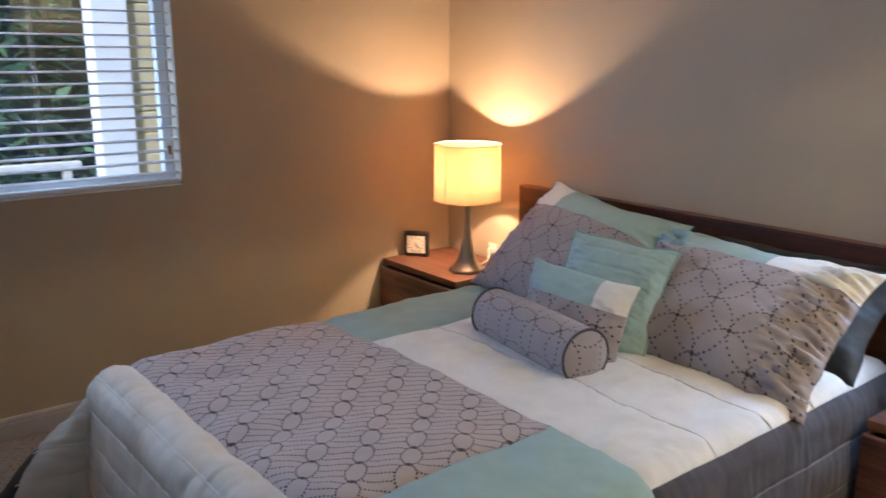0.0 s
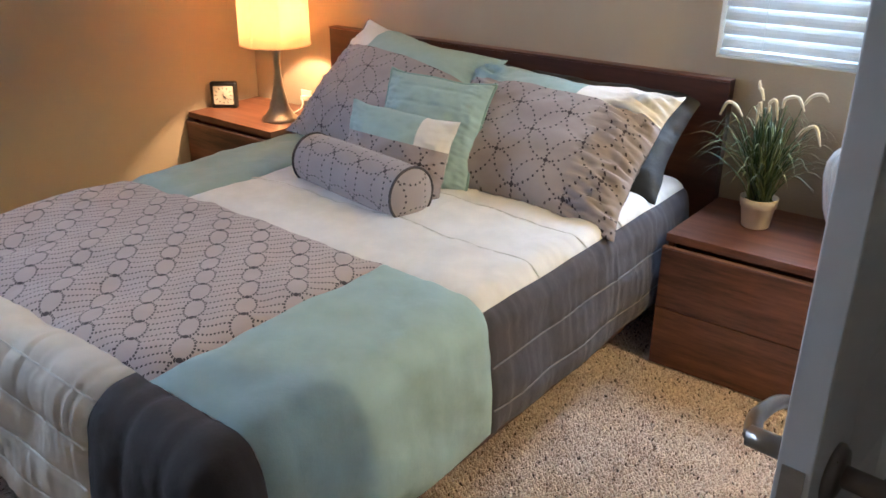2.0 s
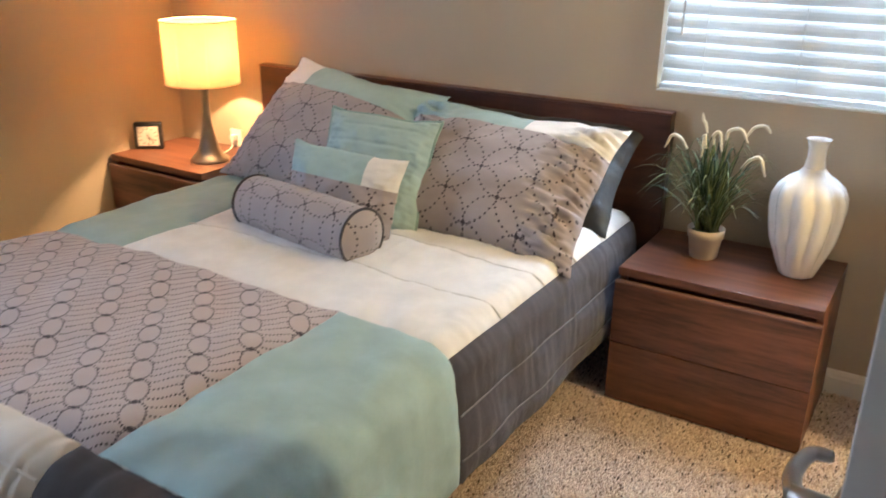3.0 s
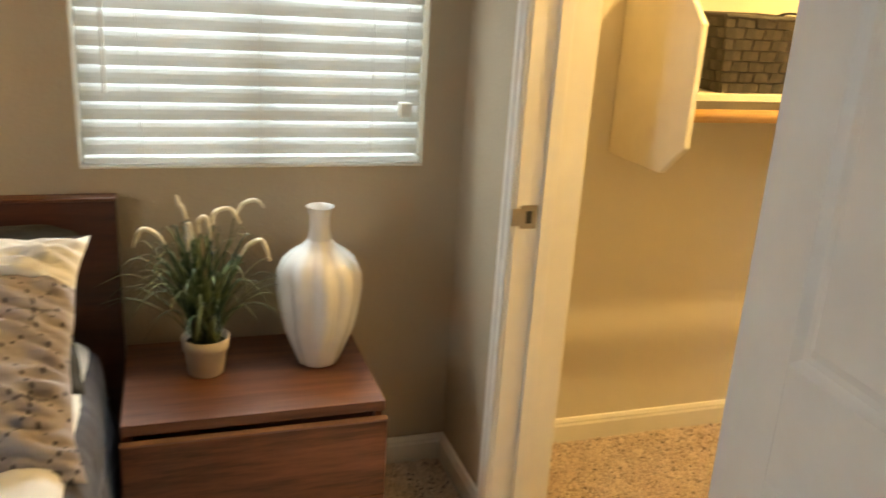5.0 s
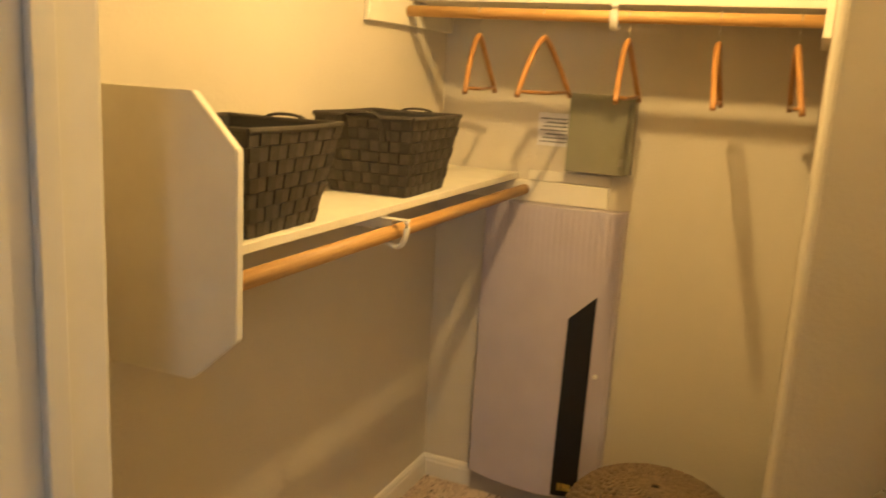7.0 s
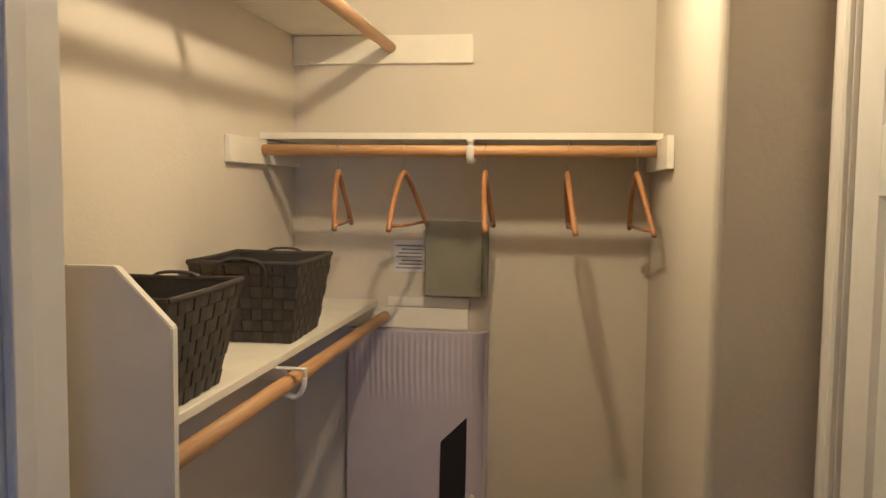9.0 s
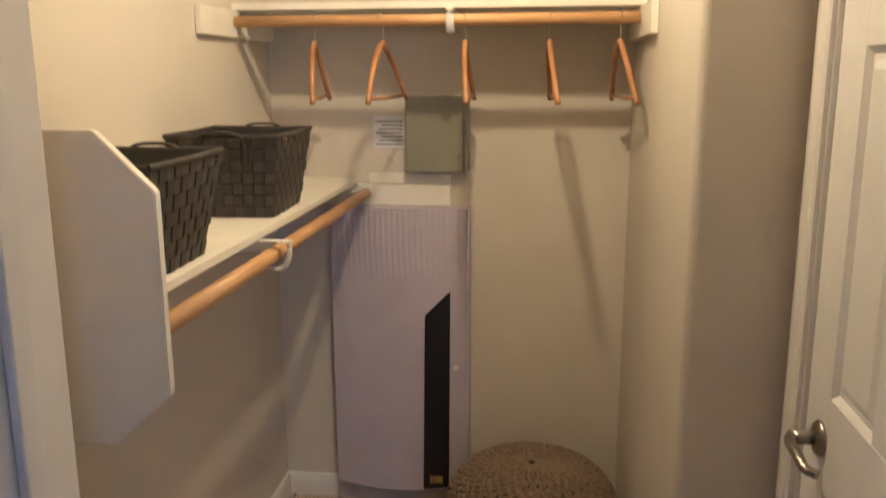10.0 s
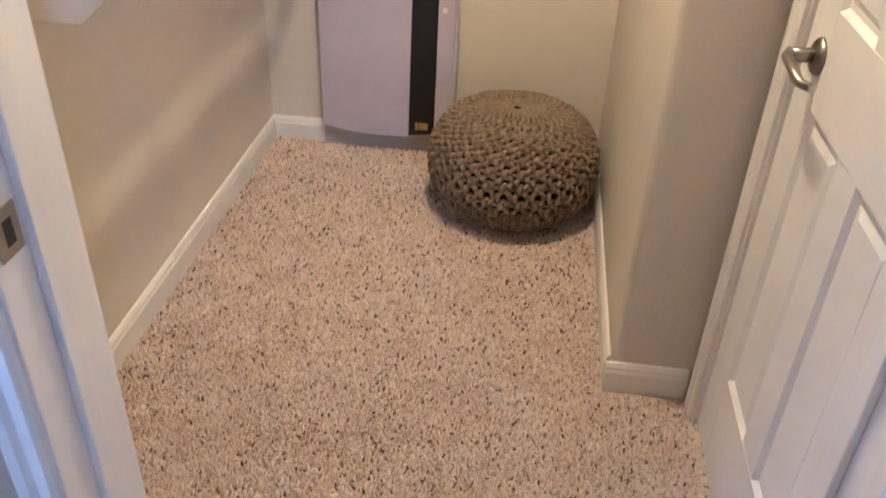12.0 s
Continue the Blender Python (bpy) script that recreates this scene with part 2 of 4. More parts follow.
def finish(name, bm, material, smooth=False):
    me = bpy.data.meshes.new(name)
    bmesh.ops.recalc_face_normals(bm, faces=bm.faces)
    if smooth:
        for f in bm.faces:
            f.smooth = True
    bm.to_mesh(me)
    bm.free()
    me.materials.append(material)
    return me


def part(name, bm, material, parent, label="", smooth=False):
    ob = new(name, bm if isinstance(bm, bpy.types.Mesh) else finish(name, bm, material, smooth))
    ob.parent = parent
    return tagged(ob, label)


def solid(name, bm, material, label="", category="", kind="structure", smooth=False, group=""):
    return tagged(new(name, finish(name, bm, material, smooth)), label, category, group, kind)


def box(x0, x1, y0, y1, z0, z1, bevel=0.0, seg=2, bm=None):
    one = bmesh.new()
    bmesh.ops.create_cube(one, size=1)
    for v in one.verts:
        v.co = Vector(((x0 + x1) / 2 + v.co.x * (x1 - x0), (y0 + y1) / 2 + v.co.y * (y1 - y0), (z0 + z1) / 2 + v.co.z * (z1 - z0)))
    if bevel:
        bmesh.ops.bevel(one, geom=one.edges[:], offset=bevel, segments=seg, affect="EDGES", profile=0.5)
    return join(bm, one)


def join(bm, one):
    if bm is None:
        return one
    me = bpy.data.meshes.new("tmp")
    one.to_mesh(me)
    one.free()
    bm.from_mesh(me)
    bpy.data.meshes.remove(me)
    return bm


def lathe(profile, steps=40, shape=None, bm=None, closed=True):
    """Rings of (radius, z) turned about z; shape(angle, z) scales the radius."""
    bm = bm or bmesh.new()
    rings = []
    for r, z in profile:
        ring = []
        for i in range(steps):
            a = 2 * math.pi * i / steps
            k = r * (shape(a, z) if shape else 1)
            ring.append(bm.verts.new((k * math.cos(a), k * math.sin(a), z)))
        rings.append(ring)
    for p, q in zip(rings, rings[1:]):
        for i in range(steps):
            j = (i + 1) % steps
            bm.faces.new((p[i], p[j], q[j], q[i]))
    if closed:
        bm.faces.new(rings[0][::-1])
        bm.faces.new(rings[-1])
    return bm


def tube(points, radius, steps=10, bm=None, taper=None, flat=1.0):
    """A round bar along points; taper(k) scales the radius for k from 0 to 1."""
    bm = bm or bmesh.new()
    pts = [Vector(p) for p in points]
    rings, up = [], Vector((0, 0, 1))
    for i, p in enumerate(pts):
        d = (pts[min(i + 1, len(pts) - 1)] - pts[max(i - 1, 0)]).normalized()
        side = d.cross(up)
        if side.length < 1e-3:
            side = d.cross(Vector((1, 0, 0)))
        side.normalize()
        over = side.cross(d).normalized()
        r = radius * (taper(i / (len(pts) - 1)) if taper else 1)
        rings.append([bm.verts.new(p + (side * math.cos(2 * math.pi * k / steps) + over * math.sin(2 * math.pi * k / steps) * flat) * r)
                      for k in range(steps)])
    for a, b in zip(rings, rings[1:]):
        for k in range(steps):
            bm.faces.new((a[k], a[(k + 1) % steps], b[(k + 1) % steps], b[k]))
    bm.faces.new(rings[0][::-1])
    bm.faces.new(rings[-1])
    return bm


def bow(points, n=8):
    """A smooth line through a few points."""
    pts = [Vector(p) for p in points]
    pts = [pts[0] * 2 - pts[1]] + pts + [pts[-1] * 2 - pts[-2]]
    out = []
    for a, b, c, d in zip(pts, pts[1:], pts[2:], pts[3:]):
        for i in range(n):
            t = i / n
            out.append(0.5 * ((2 * b) + (c - a) * t + (2 * a - 5 * b + 4 * c - d) * t * t + (3 * b - a - 3 * c + d) * t ** 3))
    return out + [pts[-2]]


def moved(bm, m):
    bmesh.ops.transform(bm, matrix=m, verts=bm.verts)
    return bm


# ---- the shell: plan in metres, the north wall's face at y = 0, the partition's face at x = 0 ----
WEST, EAST, SOUTH, HALL, TOP = -3.47, 2.16, -3.75, 1.25, 2.44
DN, DS = -0.42, -1.385            # clear opening of the closet doorway
WX0, WX1, WZ0, WZ1 = -1.022, -0.119, 0.967, 2.03      # north window
VY0, VY1, VZ0, VZ1 = -2.95, -1.495, 0.965, 2.03       # west window
CS = -1.235                       # closet's south wall face
V = -1.44                         # wall of the second door

floor = solid("floor", box(WEST - 0.15, EAST + 0.15, SOUTH - 0.15, 0.15, -0.12, 0.0), CARPET,
              "beige cut-pile carpet with small dark brown flecks", "carpet")
solid("ceiling", box(WEST - 0.15, EAST + 0.15, SOUTH - 0.15, 0.15, TOP, TOP + 0.1), CEIL, "plain off-white painted ceiling", "ceiling")
w = box(WEST - 0.14, WX0, 0, 0.14, 0, TOP)
box(WX1, 0.08, 0, 0.14, 0, TOP, bm=w), box(WX0, WX1, 0, 0.14, 0, WZ0, bm=w), box(WX0, WX1, 0, 0.14, WZ1, TOP, bm=w)
solid("wall_north", w, PAINT, "beige painted wall behind the bed", "wall")
solid("wall_closet_north", box(0.08, EAST + 0.14, 0, 0.14, 0, TOP), CLOSET_PAINT, "cream painted closet wall behind the low shelf", "wall")
w = box(WEST - 0.14, WEST, SOUTH, VY0, 0, TOP)
box(WEST - 0.14, WEST, VY1, 0, 0, TOP, bm=w), box(WEST - 0.14, WEST, VY0, VY1, 0, VZ0, bm=w), box(WEST - 0.14, WEST, VY0, VY1, VZ1, TOP, bm=w)
solid("wall_west", w, PAINT, "beige painted wall with a wide window", "wall")
solid("wall_south", box(WEST, HALL, SOUTH - 0.14, SOUTH, 0, TOP), PAINT, "plain beige painted wall", "wall")
solid("wall_hall", box(HALL, HALL + 0.14, SOUTH, -1.56, 0, TOP), PAINT, "plain beige painted wall", "wall")
w = box(0, 0.165, DN + 0.02, 0, 0, TOP)
box(0, 0.165, DS - 0.02, DN + 0.02, 2.06, TOP, bm=w), box(0, 0.165, V - 0.0, DS - 0.02, 0, TOP, bm=w)
solid("wall_partition", w, PAINT, "beige painted wall with the closet doorway", "wall")
D2A, D2B = 0.150, 0.835           # second door's leaf
w = box(0, D2A - 0.02, -1.56, V, 0, TOP)
box(D2B + 0.02, 0.93, -1.56, V, 0, TOP, bm=w), box(D2A - 0.02, D2B + 0.02, -1.56, V, 2.06, TOP, bm=w)
solid("wall_vestibule", w, CLOSET_PAINT, "pale painted wall around a white door", "wall")
w = box(0.93, EAST, -1.56, CS, 0, TOP)
bmesh.ops.bevel(w, geom=[e for e in w.edges if all(v.co.x < 0.94 and v.co.y > -1.3 for v in e.verts)], offset=0.022, segments=5, affect="EDGES", profile=0.5)
solid("wall_closet_south", w, CLOSET_PAINT, "cream painted closet wall with a rounded corner", "wall")
solid("wall_east", box(EAST, EAST + 0.14, -1.56, 0, 0, TOP), CLOSET_PAINT, "cream painted back wall of the closet", "wall")


def baseboard(x0, y0, x1, y1, out):
    """A moulded skirting from one corner to another; out is the way into the room."""
    a, b, o = Vector((x0, y0, 0)), Vector((x1, y1, 0)), Vector((*out, 0))
    prof = [(0, 0), (0.014, 0), (0.014, 0.062), (0.011, 0.070), (0.011, 0.076), (0.006, 0.086), (0.0, 0.089)]
    bm = bmesh.new()
    rows = [[bm.verts.new(p + o * d + Vector((0, 0, z))) for d, z in prof] for p in (a, b)]
    for i in range(len(prof)):
        j = (i + 1) % len(prof)
        bm.faces.new((rows[0][i], rows[0][j], rows[1][j], rows[1][i]))
    bm.faces.new(rows[0]), bm.faces.new(rows[1][::-1])
    solid("baseboard", bm, TRIM, "white painted moulded baseboard", "baseboard")


baseboard(WEST, 0, 0, 0, (0, -1)), baseboard(WEST, SOUTH, WEST, 0, (1, 0))
baseboard(0, 0, 0, DN + 0.065, (-1, 0)), baseboard(0.165, 0, EAST, 0, (0, -1))
baseboard(0.165, DN + 0.065, 0.165, 0, (1, 0)), baseboard(EAST, CS, EAST, 0, (-1, 0))
baseboard(0.95, CS, EAST, CS, (0, 1)), baseboard(0.93, -1.424, 0.93, CS + 0.014, (-1, 0))
baseboard(WEST, SOUTH, HALL, SOUTH, (0, 1)), baseboard(HALL, SOUTH, HALL, -1.56, (-1, 0))


# ---- doorways and doors ----
def casing(a, b, z1, out, along, name):
    """Moulded trim round an opening from a to b (places on the wall face), out of the wall."""
    a, b, o = Vector((*a, 0)), Vector((*b, 0)), Vector((*out, 0))
    d = (b - a).normalized()
    prof = [(0.005, 0), (0.005, 0.010), (0.012, 0.015), (0.030, 0.013), (0.040, 0.018), (0.055, 0.018), (0.062, 0.012), (0.062, 0)]
    t = thing(name, (0, 0, 0), "white painted door trim with a moulded profile", "door trim", kind="structure")
    for side, base, way in (("side_casing", a, -d), ("side_casing", b, d)):
        bm = bmesh.new()
        rows = [[bm.verts.new(base + way * s + o * h + Vector((0, 0, z if z == 0 else z1 + s))) for s, h in prof] for z in (0, 1)]
        for i in range(len(prof)):
            j = (i + 1) % len(prof)
            bm.faces.new((rows[0][i], rows[0][j], rows[1][j], rows[1][i]))
        bm.faces.new(rows[0]), bm.faces.new(rows[1])
        part(side, bm, TRIM, t)
    bm = bmesh.new()
    rows = [[bm.verts.new(base + way * s + o * h + Vector((0, 0, z1 + s))) for s, h in prof] for base, way in ((a, -d), (b, d))]
    for i in range(len(prof)):
        j = (i + 1) % len(prof)
        bm.faces.new((rows[0][i], rows[0][j], rows[1][j], rows[1][i]))
    bm.faces.new(rows[0]), bm.faces.new(rows[1])
    part("head_casing", bm, TRIM, t)
    return t


casing((0, DN), (0, DS), 2.04, (-1, 0), None, "trim_closet_bedroom_side")
casing((0.165, DN), (0.165, DS), 2.04, (1, 0), None, "trim_closet_inside")
casing((D2A, V), (D2B, V), 2.04, (0, 1), None, "trim_second_door")

jamb = thing("door_frame_1", (0.08, DN, 0), "white painted frame of the closet doorway, its door swung open", "door frame", kind="structure")
jl = Vector((0.08, DN, 0))


def local(bm, o):
    return moved(bm, Matrix.Translation(-Vector(o)))


part("jamb", local(box(-0.002, 0.167, DN, DN + 0.02, 0, 2.06, 0.002), jl), TRIM, jamb)
part("jamb", local(box(-0.002, 0.167, DS - 0.02, DS, 0, 2.06, 0.002), jl), TRIM, jamb)
part("jamb", local(box(-0.002, 0.167, DS, DN, 2.04, 2.06, 0.002), jl), TRIM, jamb)
part("door_stop", local(box(0.062, 0.098, DN - 0.012, DN, 0, 2.04, 0.003), jl), TRIM, jamb)
part("door_stop", local(box(0.062, 0.098, DS, DS + 0.012, 0, 2.04, 0.003), jl), TRIM, jamb)
part("door_stop", local(box(0.062, 0.098, DS + 0.012, DN - 0.012, 2.028, 2.04, 0.003), jl), TRIM, jamb)
plate = box(0.012, 0.055, DN - 0.0025, DN + 0.001, 0.90, 0.96, 0.001)
box(-0.012, 0.014, DN - 0.003, DN + 0.002, 0.908, 0.952, 0.001, bm=plate)
strike = part("strike_plate", local(plate, jl), STEEL, jamb, "brushed nickel strike plate")
part("latch_hole", local(box(0.026, 0.042, DN - 0.0032, DN - 0.0024, 0.914, 0.946), jl), BLACK, strike)


def lever(parent, x, y, way, turn, high):
    """A lever handle on a round rose; way: +1 or -1 out of the door's face, turn: which way the grip points along the door."""
    rose = part("rose", moved(lathe([(0.032, 0), (0.032, 0.004), (0.027, 0.010), (0.016, 0.013)], 32), pose(x, y, high, -90 * way)), NICKEL_DARK, parent, "dark nickel round rose", True)
    o = Vector((x, y, high))
    part("neck", tube([o + Vector((0, way * d, 0)) for d in (0.008, 0.03, 0.054)], 0.0125, 16), NICKEL_DARK, rose, "", True)
    pts = bow([o + Vector((0, way * 0.050, 0)), o + Vector((turn * 0.03, way * 0.060, 0.004)), o + Vector((turn * 0.075, way * 0.060, 0.0)),
               o + Vector((turn * 0.105, way * 0.056, -0.008)), o + Vector((turn * 0.118, way * 0.040, -0.012))], 6)
    part("grip", tube(pts, 0.0105, 14, taper=lambda k: 1 - 0.25 * k), NICKEL_DARK, rose, "brushed nickel curved lever", True)


def panel_door(name, wide, m, label, back=0.065, high=0.93):
    """A moulded six-panel door; local x from the hinge to the latch, y through its thickness, z up."""
    t = new(name)
    t.matrix_world = m
    tagged(t, label, "door", "", "structure")
    h, th, st, mid = 2.02, 0.035, 0.115, 0.095
    z0 = 0.012
    part("leaf_core", box(0.004, wide - 0.004, 0.014, th - 0.014, z0, h), DOORW, t)
    rails = [(z0, 0.25), (0.87, 1.04), (1.62, 1.73), (1.91, h)]
    for a, b in ((0, st), (wide - st, wide)):
        part("stile", box(a, b, 0, th, z0, h, 0.002), DOORW, t)
    for a, b in rails:
        part("rail", box(st, wide - st, 0, th, a, b, 0.0015), DOORW, t)
    c0, c1 = (wide - mid) / 2, (wide + mid) / 2
    for (_, a), (b, _) in zip(rails, rails[1:]):
        part("centre_stile", box(c0, c1, 0.0005, th - 0.0005, a, b, 0.0015), DOORW, t)
        for x0, x1 in ((st, c0), (c1, wide - st)):
            bm = bmesh.new()
            for face, s in ((0.0, 1), (th, -1)):
                loops = []
                for inset, depth in ((0.0, 0.001), (0.010, 0.010), (0.020, 0.010), (0.034, 0.004)):
                    loops.append([bm.verts.new((x, face + s * depth, z)) for x, z in
                                  ((x0 + inset, a + inset), (x1 - inset, a + inset), (x1 - inset, b - inset), (x0 + inset, b - inset))])
                for p, q in zip(loops, loops[1:]):
                    for i in range(4):
                        bm.faces.new((p[i], p[(i + 1) % 4], q[(i + 1) % 4], q[i]))
                bm.faces.new(loops[-1])
            part("panel", bm, DOORW, t)
    lever(t, wide - back, th, 1, -1, high)
    lever(t, wide - back, 0, -1, -1, high)
    part("latch_plate", box(wide - 0.001, wide + 0.0015, 0.006, th - 0.006, 0.90, 0.96), STEEL, t)
    for z in (0.25, 1.02, 1.80):
        part("hinge", moved(lathe([(0.006, 0), (0.006, 0.09)], 14), pose(-0.006, th, z)), STEEL, t, "", True)
    return t


# the closet door, folded back along the hall's wall end; the second door, shut
ang = math.degrees(math.atan2(-0.785, -0.073))
panel_door("door_1", 0.755, pose(-0.068, -1.352, 0, 0, 0, ang), "white six-panel door standing wide open")
panel_door("door_2", D2B - D2A - 0.006, pose(D2A + 0.003, V - 0.042, 0, 0, 0, 0), "closed white six-panel door with a nickel lever", 0.085, 0.955)
frame2 = thing("door_frame_2", (D2A, V, 0), "white painted frame of the closed door", "door frame", kind="structure")
for a, b in ((D2A - 0.02, D2A), (D2B, D2B + 0.02)):
    part("jamb", local(box(a, b, -1.562, V + 0.002, 0, 2.06, 0.002), (D2A, V, 0)), TRIM, frame2)
part("jamb", local(box(D2A, D2B, -1.562, V + 0.002, 2.04, 2.06, 0.002), (D2A, V, 0)), TRIM, frame2)


# ---- windows and blinds ----
SLAT = slat_material("blind_slat_closed", (0.80, 0.80, 0.78), 0.30)
SLAT_OPEN = slat_material("blind_slat_open", (0.80, 0.80, 0.79), 0.15)
GLASS = glass_material()
VINYL = plain("window_vinyl", (0.72, 0.73, 0.74), 0.4, vary=0.03)


def window(name, wide, z0, z1, m):
    """A vinyl slider at the back of its opening; local x along the wall, y outwards."""
    t = new(name)
    t.matrix_world = m
    tagged(t, "white vinyl sliding window set back in the wall", "window", "", "structure")
    for a, b, c, d in ((0, wide, z0, z0 + 0.045), (0, wide, z1 - 0.045, z1), (0, 0.045, z0 + 0.045, z1 - 0.045), (wide - 0.045, wide, z0 + 0.045, z1 - 0.045),
                       (wide / 2 - 0.025, wide / 2 + 0.025, z0 + 0.045, z1 - 0.045)):
        part("window_frame", box(a, b, 0.085, 0.135, c, d, 0.004), VINYL, t)
    for a, b in ((0.045, wide / 2 - 0.025), (wide / 2 + 0.025, wide - 0.045)):
        p = part("pane", box(a, b, 0.108, 0.113, z0 + 0.045, z1 - 0.045), GLASS, t)
        p.visible_shadow = False
    part("window_sill", box(0.001, wide - 0.001, 0.002, 0.085, z0 - 0.0, z0 + 0.006, 0.002), TRIM, t)
    return t


def blind(name, wide, z0, z1, m, tilt, material, pitch, label):
    t = new(name)
    t.matrix_world = m
    tagged(t, label, "window blind")
    part("headrail", box(0.006, wide - 0.006, 0.004, 0.062, z1 - 0.055, z1 - 0.002, 0.003), material, t)
    part("bottom_rail", box(0.008, wide - 0.008, 0.010, 0.058, z0 + 0.010, z0 + 0.027, 0.004), material, t)
    n = int((z1 - 0.06 - z0 - 0.03) / pitch)
    bm = bmesh.new()
    c, s = math.cos(tilt), math.sin(tilt)
    rows = []
    for x in (0.008, wide - 0.008):
        ring = [(q, 0.0015 + 0.004 * (1 - (q / 0.025) ** 2)) for q in (-0.025, -0.012, 0, 0.012, 0.025)]
        ring += [(q, h - 0.003) for q, h in ring[::-1]]
        rows.append([bm.verts.new((x, 0.034 + q * c - h * s, q * s + h * c)) for q, h in ring])
    for i in range(10):
        bm.faces.new((rows[0][i], rows[0][(i + 1) % 10], rows[1][(i + 1) % 10], rows[1][i]))
    bm.faces.new(rows[0]), bm.faces.new(rows[1][::-1])
    me = finish("slat", bm, material)
    for i in range(n):
        sl = part("slat", me, material, t)
        sl.location = (0, 0, z0 + 0.055 + i * pitch)
    k = max(2, round(wide / 0.33))
    for i in range(k):
        x = wide * (i + 0.5) / k
        for y in (0.008, 0.061):
            part("ladder_cord", tube([(x, y, z0 + 0.02), (x, y, z1 - 0.05)], 0.0011, 6), WHITE_CLOTH, t)
    return t


M_N = pose(WX0, 0, 0)
window("window_1", WX1 - WX0, WZ0, WZ1, M_N)
b = blind("window_blind", WX1 - WX0, WZ0, WZ1, M_N, radians(65), SLAT, 0.0455, "white wooden blind with its slats closed, back-lit by daylight")
part("tilt_wand", tube([(0.07, -0.004, 1.16), (0.075, 0.0, 1.95)], 0.004, 8), TRIM, b)
part("pull_cord", tube([(0.845, 0.0, 1.14), (0.845, 0.004, 1.97)], 0.0012, 6), WHITE_CLOTH, b)
part("cord_tassel", box(0.828, 0.862, -0.014, 0.012, 1.108, 1.148, 0.005), TRIM, b)
M_W = pose(WEST, VY0, 0, 0, 0, 90)
window("window_2", VY1 - VY0, VZ0, VZ1, M_W)
b2 = blind("window_blind", VY1 - VY0, VZ0, VZ1, M_W, radians(4), SLAT_OPEN, 0.048, "white wooden blind with its slats turned open")
part("cord_tassel", box(1.40, 1.415, -0.006, 0.006, 1.10, 1.14, 0.004), HANGERW, b2, "small wooden cord tassel")

# ---- bedroom: bed ----
BX0, BX1, BY1, BZ = -2.575, -0.995, -2.20, 0.553     # the mattress with its cover: sides, foot, height
bed = thing("bed", (-1.80, -1.1, 0), "low bed with a dark walnut headboard and platform", "bed")
o = (-1.80, -1.1, 0)
hb = box(-2.852, -0.939, -0.054, -0.006, 0.02, 0.900, 0.003)
part("headboard", local(hb, o), HEADWOOD, bed, "dark walnut headboard")
part("headboard_cap", local(box(-2.852, -0.939, -0.057, -0.004, 0.896, 0.905, 0.002), o), WALNUT, bed)
part("bed_frame", local(box(-2.52, -1.055, -2.13, -0.057, 0.075, 0.26, 0.006), o), HEADWOOD, bed)
for x in (-2.47, -1.17):
    for y in (-2.05, -0.20):
        part("leg", local(box(x, x + 0.07, y, y + 0.07, 0, 0.076, 0.004), o), HEADWOOD, bed)
mattress = solid("mattress", box(BX0 + 0.03, BX1 - 0.03, BY1 + 0.05, -0.075, 0.262, BZ - 0.025, 0.05, 4), WHITE_CLOTH,
                 "white mattress on the bed frame", "mattress", "", True)

CX, HALF = (BX0 + BX1) / 2, (BX1 - BX0) / 2
R = 0.085
YF = BY1


MID = 1.365


def drape(u, v):
    """The comforter: u across from the middle line, v along from the headboard; both in metres of cloth. It lies flat, then rolls over the edge and hangs."""
    lim_u, lim_v = HALF - R, -YF - R
    du = max(abs(u) - lim_u, 0.0)
    dv = max(v - lim_v, 0.0)
    d = math.hypot(du, dv)
    bx, by = max(-lim_u, min(lim_u, u)), min(v, lim_v)
    crown = 0.022 * (1 - (u / (HALF + 0.1)) ** 2) * (1 - 0.5 * max(0, min(1, v / 2.2)) ** 4)
    dim = 0.0
    for k in (-2, -1, 0, 1, 2):
        for q in range(6):
            rr = ((u - k * 0.43 - 0.2 * (q % 2)) ** 2 + (v - 0.30 - q * 0.40) ** 2) / 0.0028
            if rr < 12:
                dim += math.exp(-rr)
    puff = -0.008 * dim + 0.009 * noise.noise(Vector((u * 3.1, v * 2.7, 1.7))) + 0.009 * noise.noise(Vector((u * 9, v * 7, 5.1))) + 0.004 * noise.noise(Vector((u * 24, v * 15, 2.2)))
    if d < 1e-6:
        return Vector((CX + bx, -by, BZ + crown + puff))
    nx, ny = du / d * (1 if u > 0 else -1), dv / d
    arc = R * math.pi / 2
    a = min(d, arc) / R
    out, down = R * math.sin(a), R * (1 - math.cos(a))
    rest = max(0.0, d - arc)
    down += rest
    fold = (0.006 if dv > du or v < MID else 0.012) * min(1, rest / 0.15) * (math.sin((u * 1.0 + v * 1.0) * 17 + 3 * noise.noise(Vector((u * 2, v * 2, 0)))) * 0.6
                                          + noise.noise(Vector((u * 5 + 3, v * 5, 2))) * 0.9)
    flare = (0.05 if u > 0 else 0.42) * min(1, rest / 0.45) * (2 * du * dv / (d * d)) + 0.014 * math.sin(min(1, rest / 0.4) * math.pi)
    out += fold + flare + puff * 0.8 + 0.012 * min(1, rest / 0.4)
    z = BZ + crown + puff - down
    return Vector((CX + bx + nx * out, -by - ny * out, max(0.02, z)))


comforter = thing("comforter", (CX, -1.2, 0.53), "patchwork comforter of lilac, aqua, white and slate panels on the bed", "comforter")


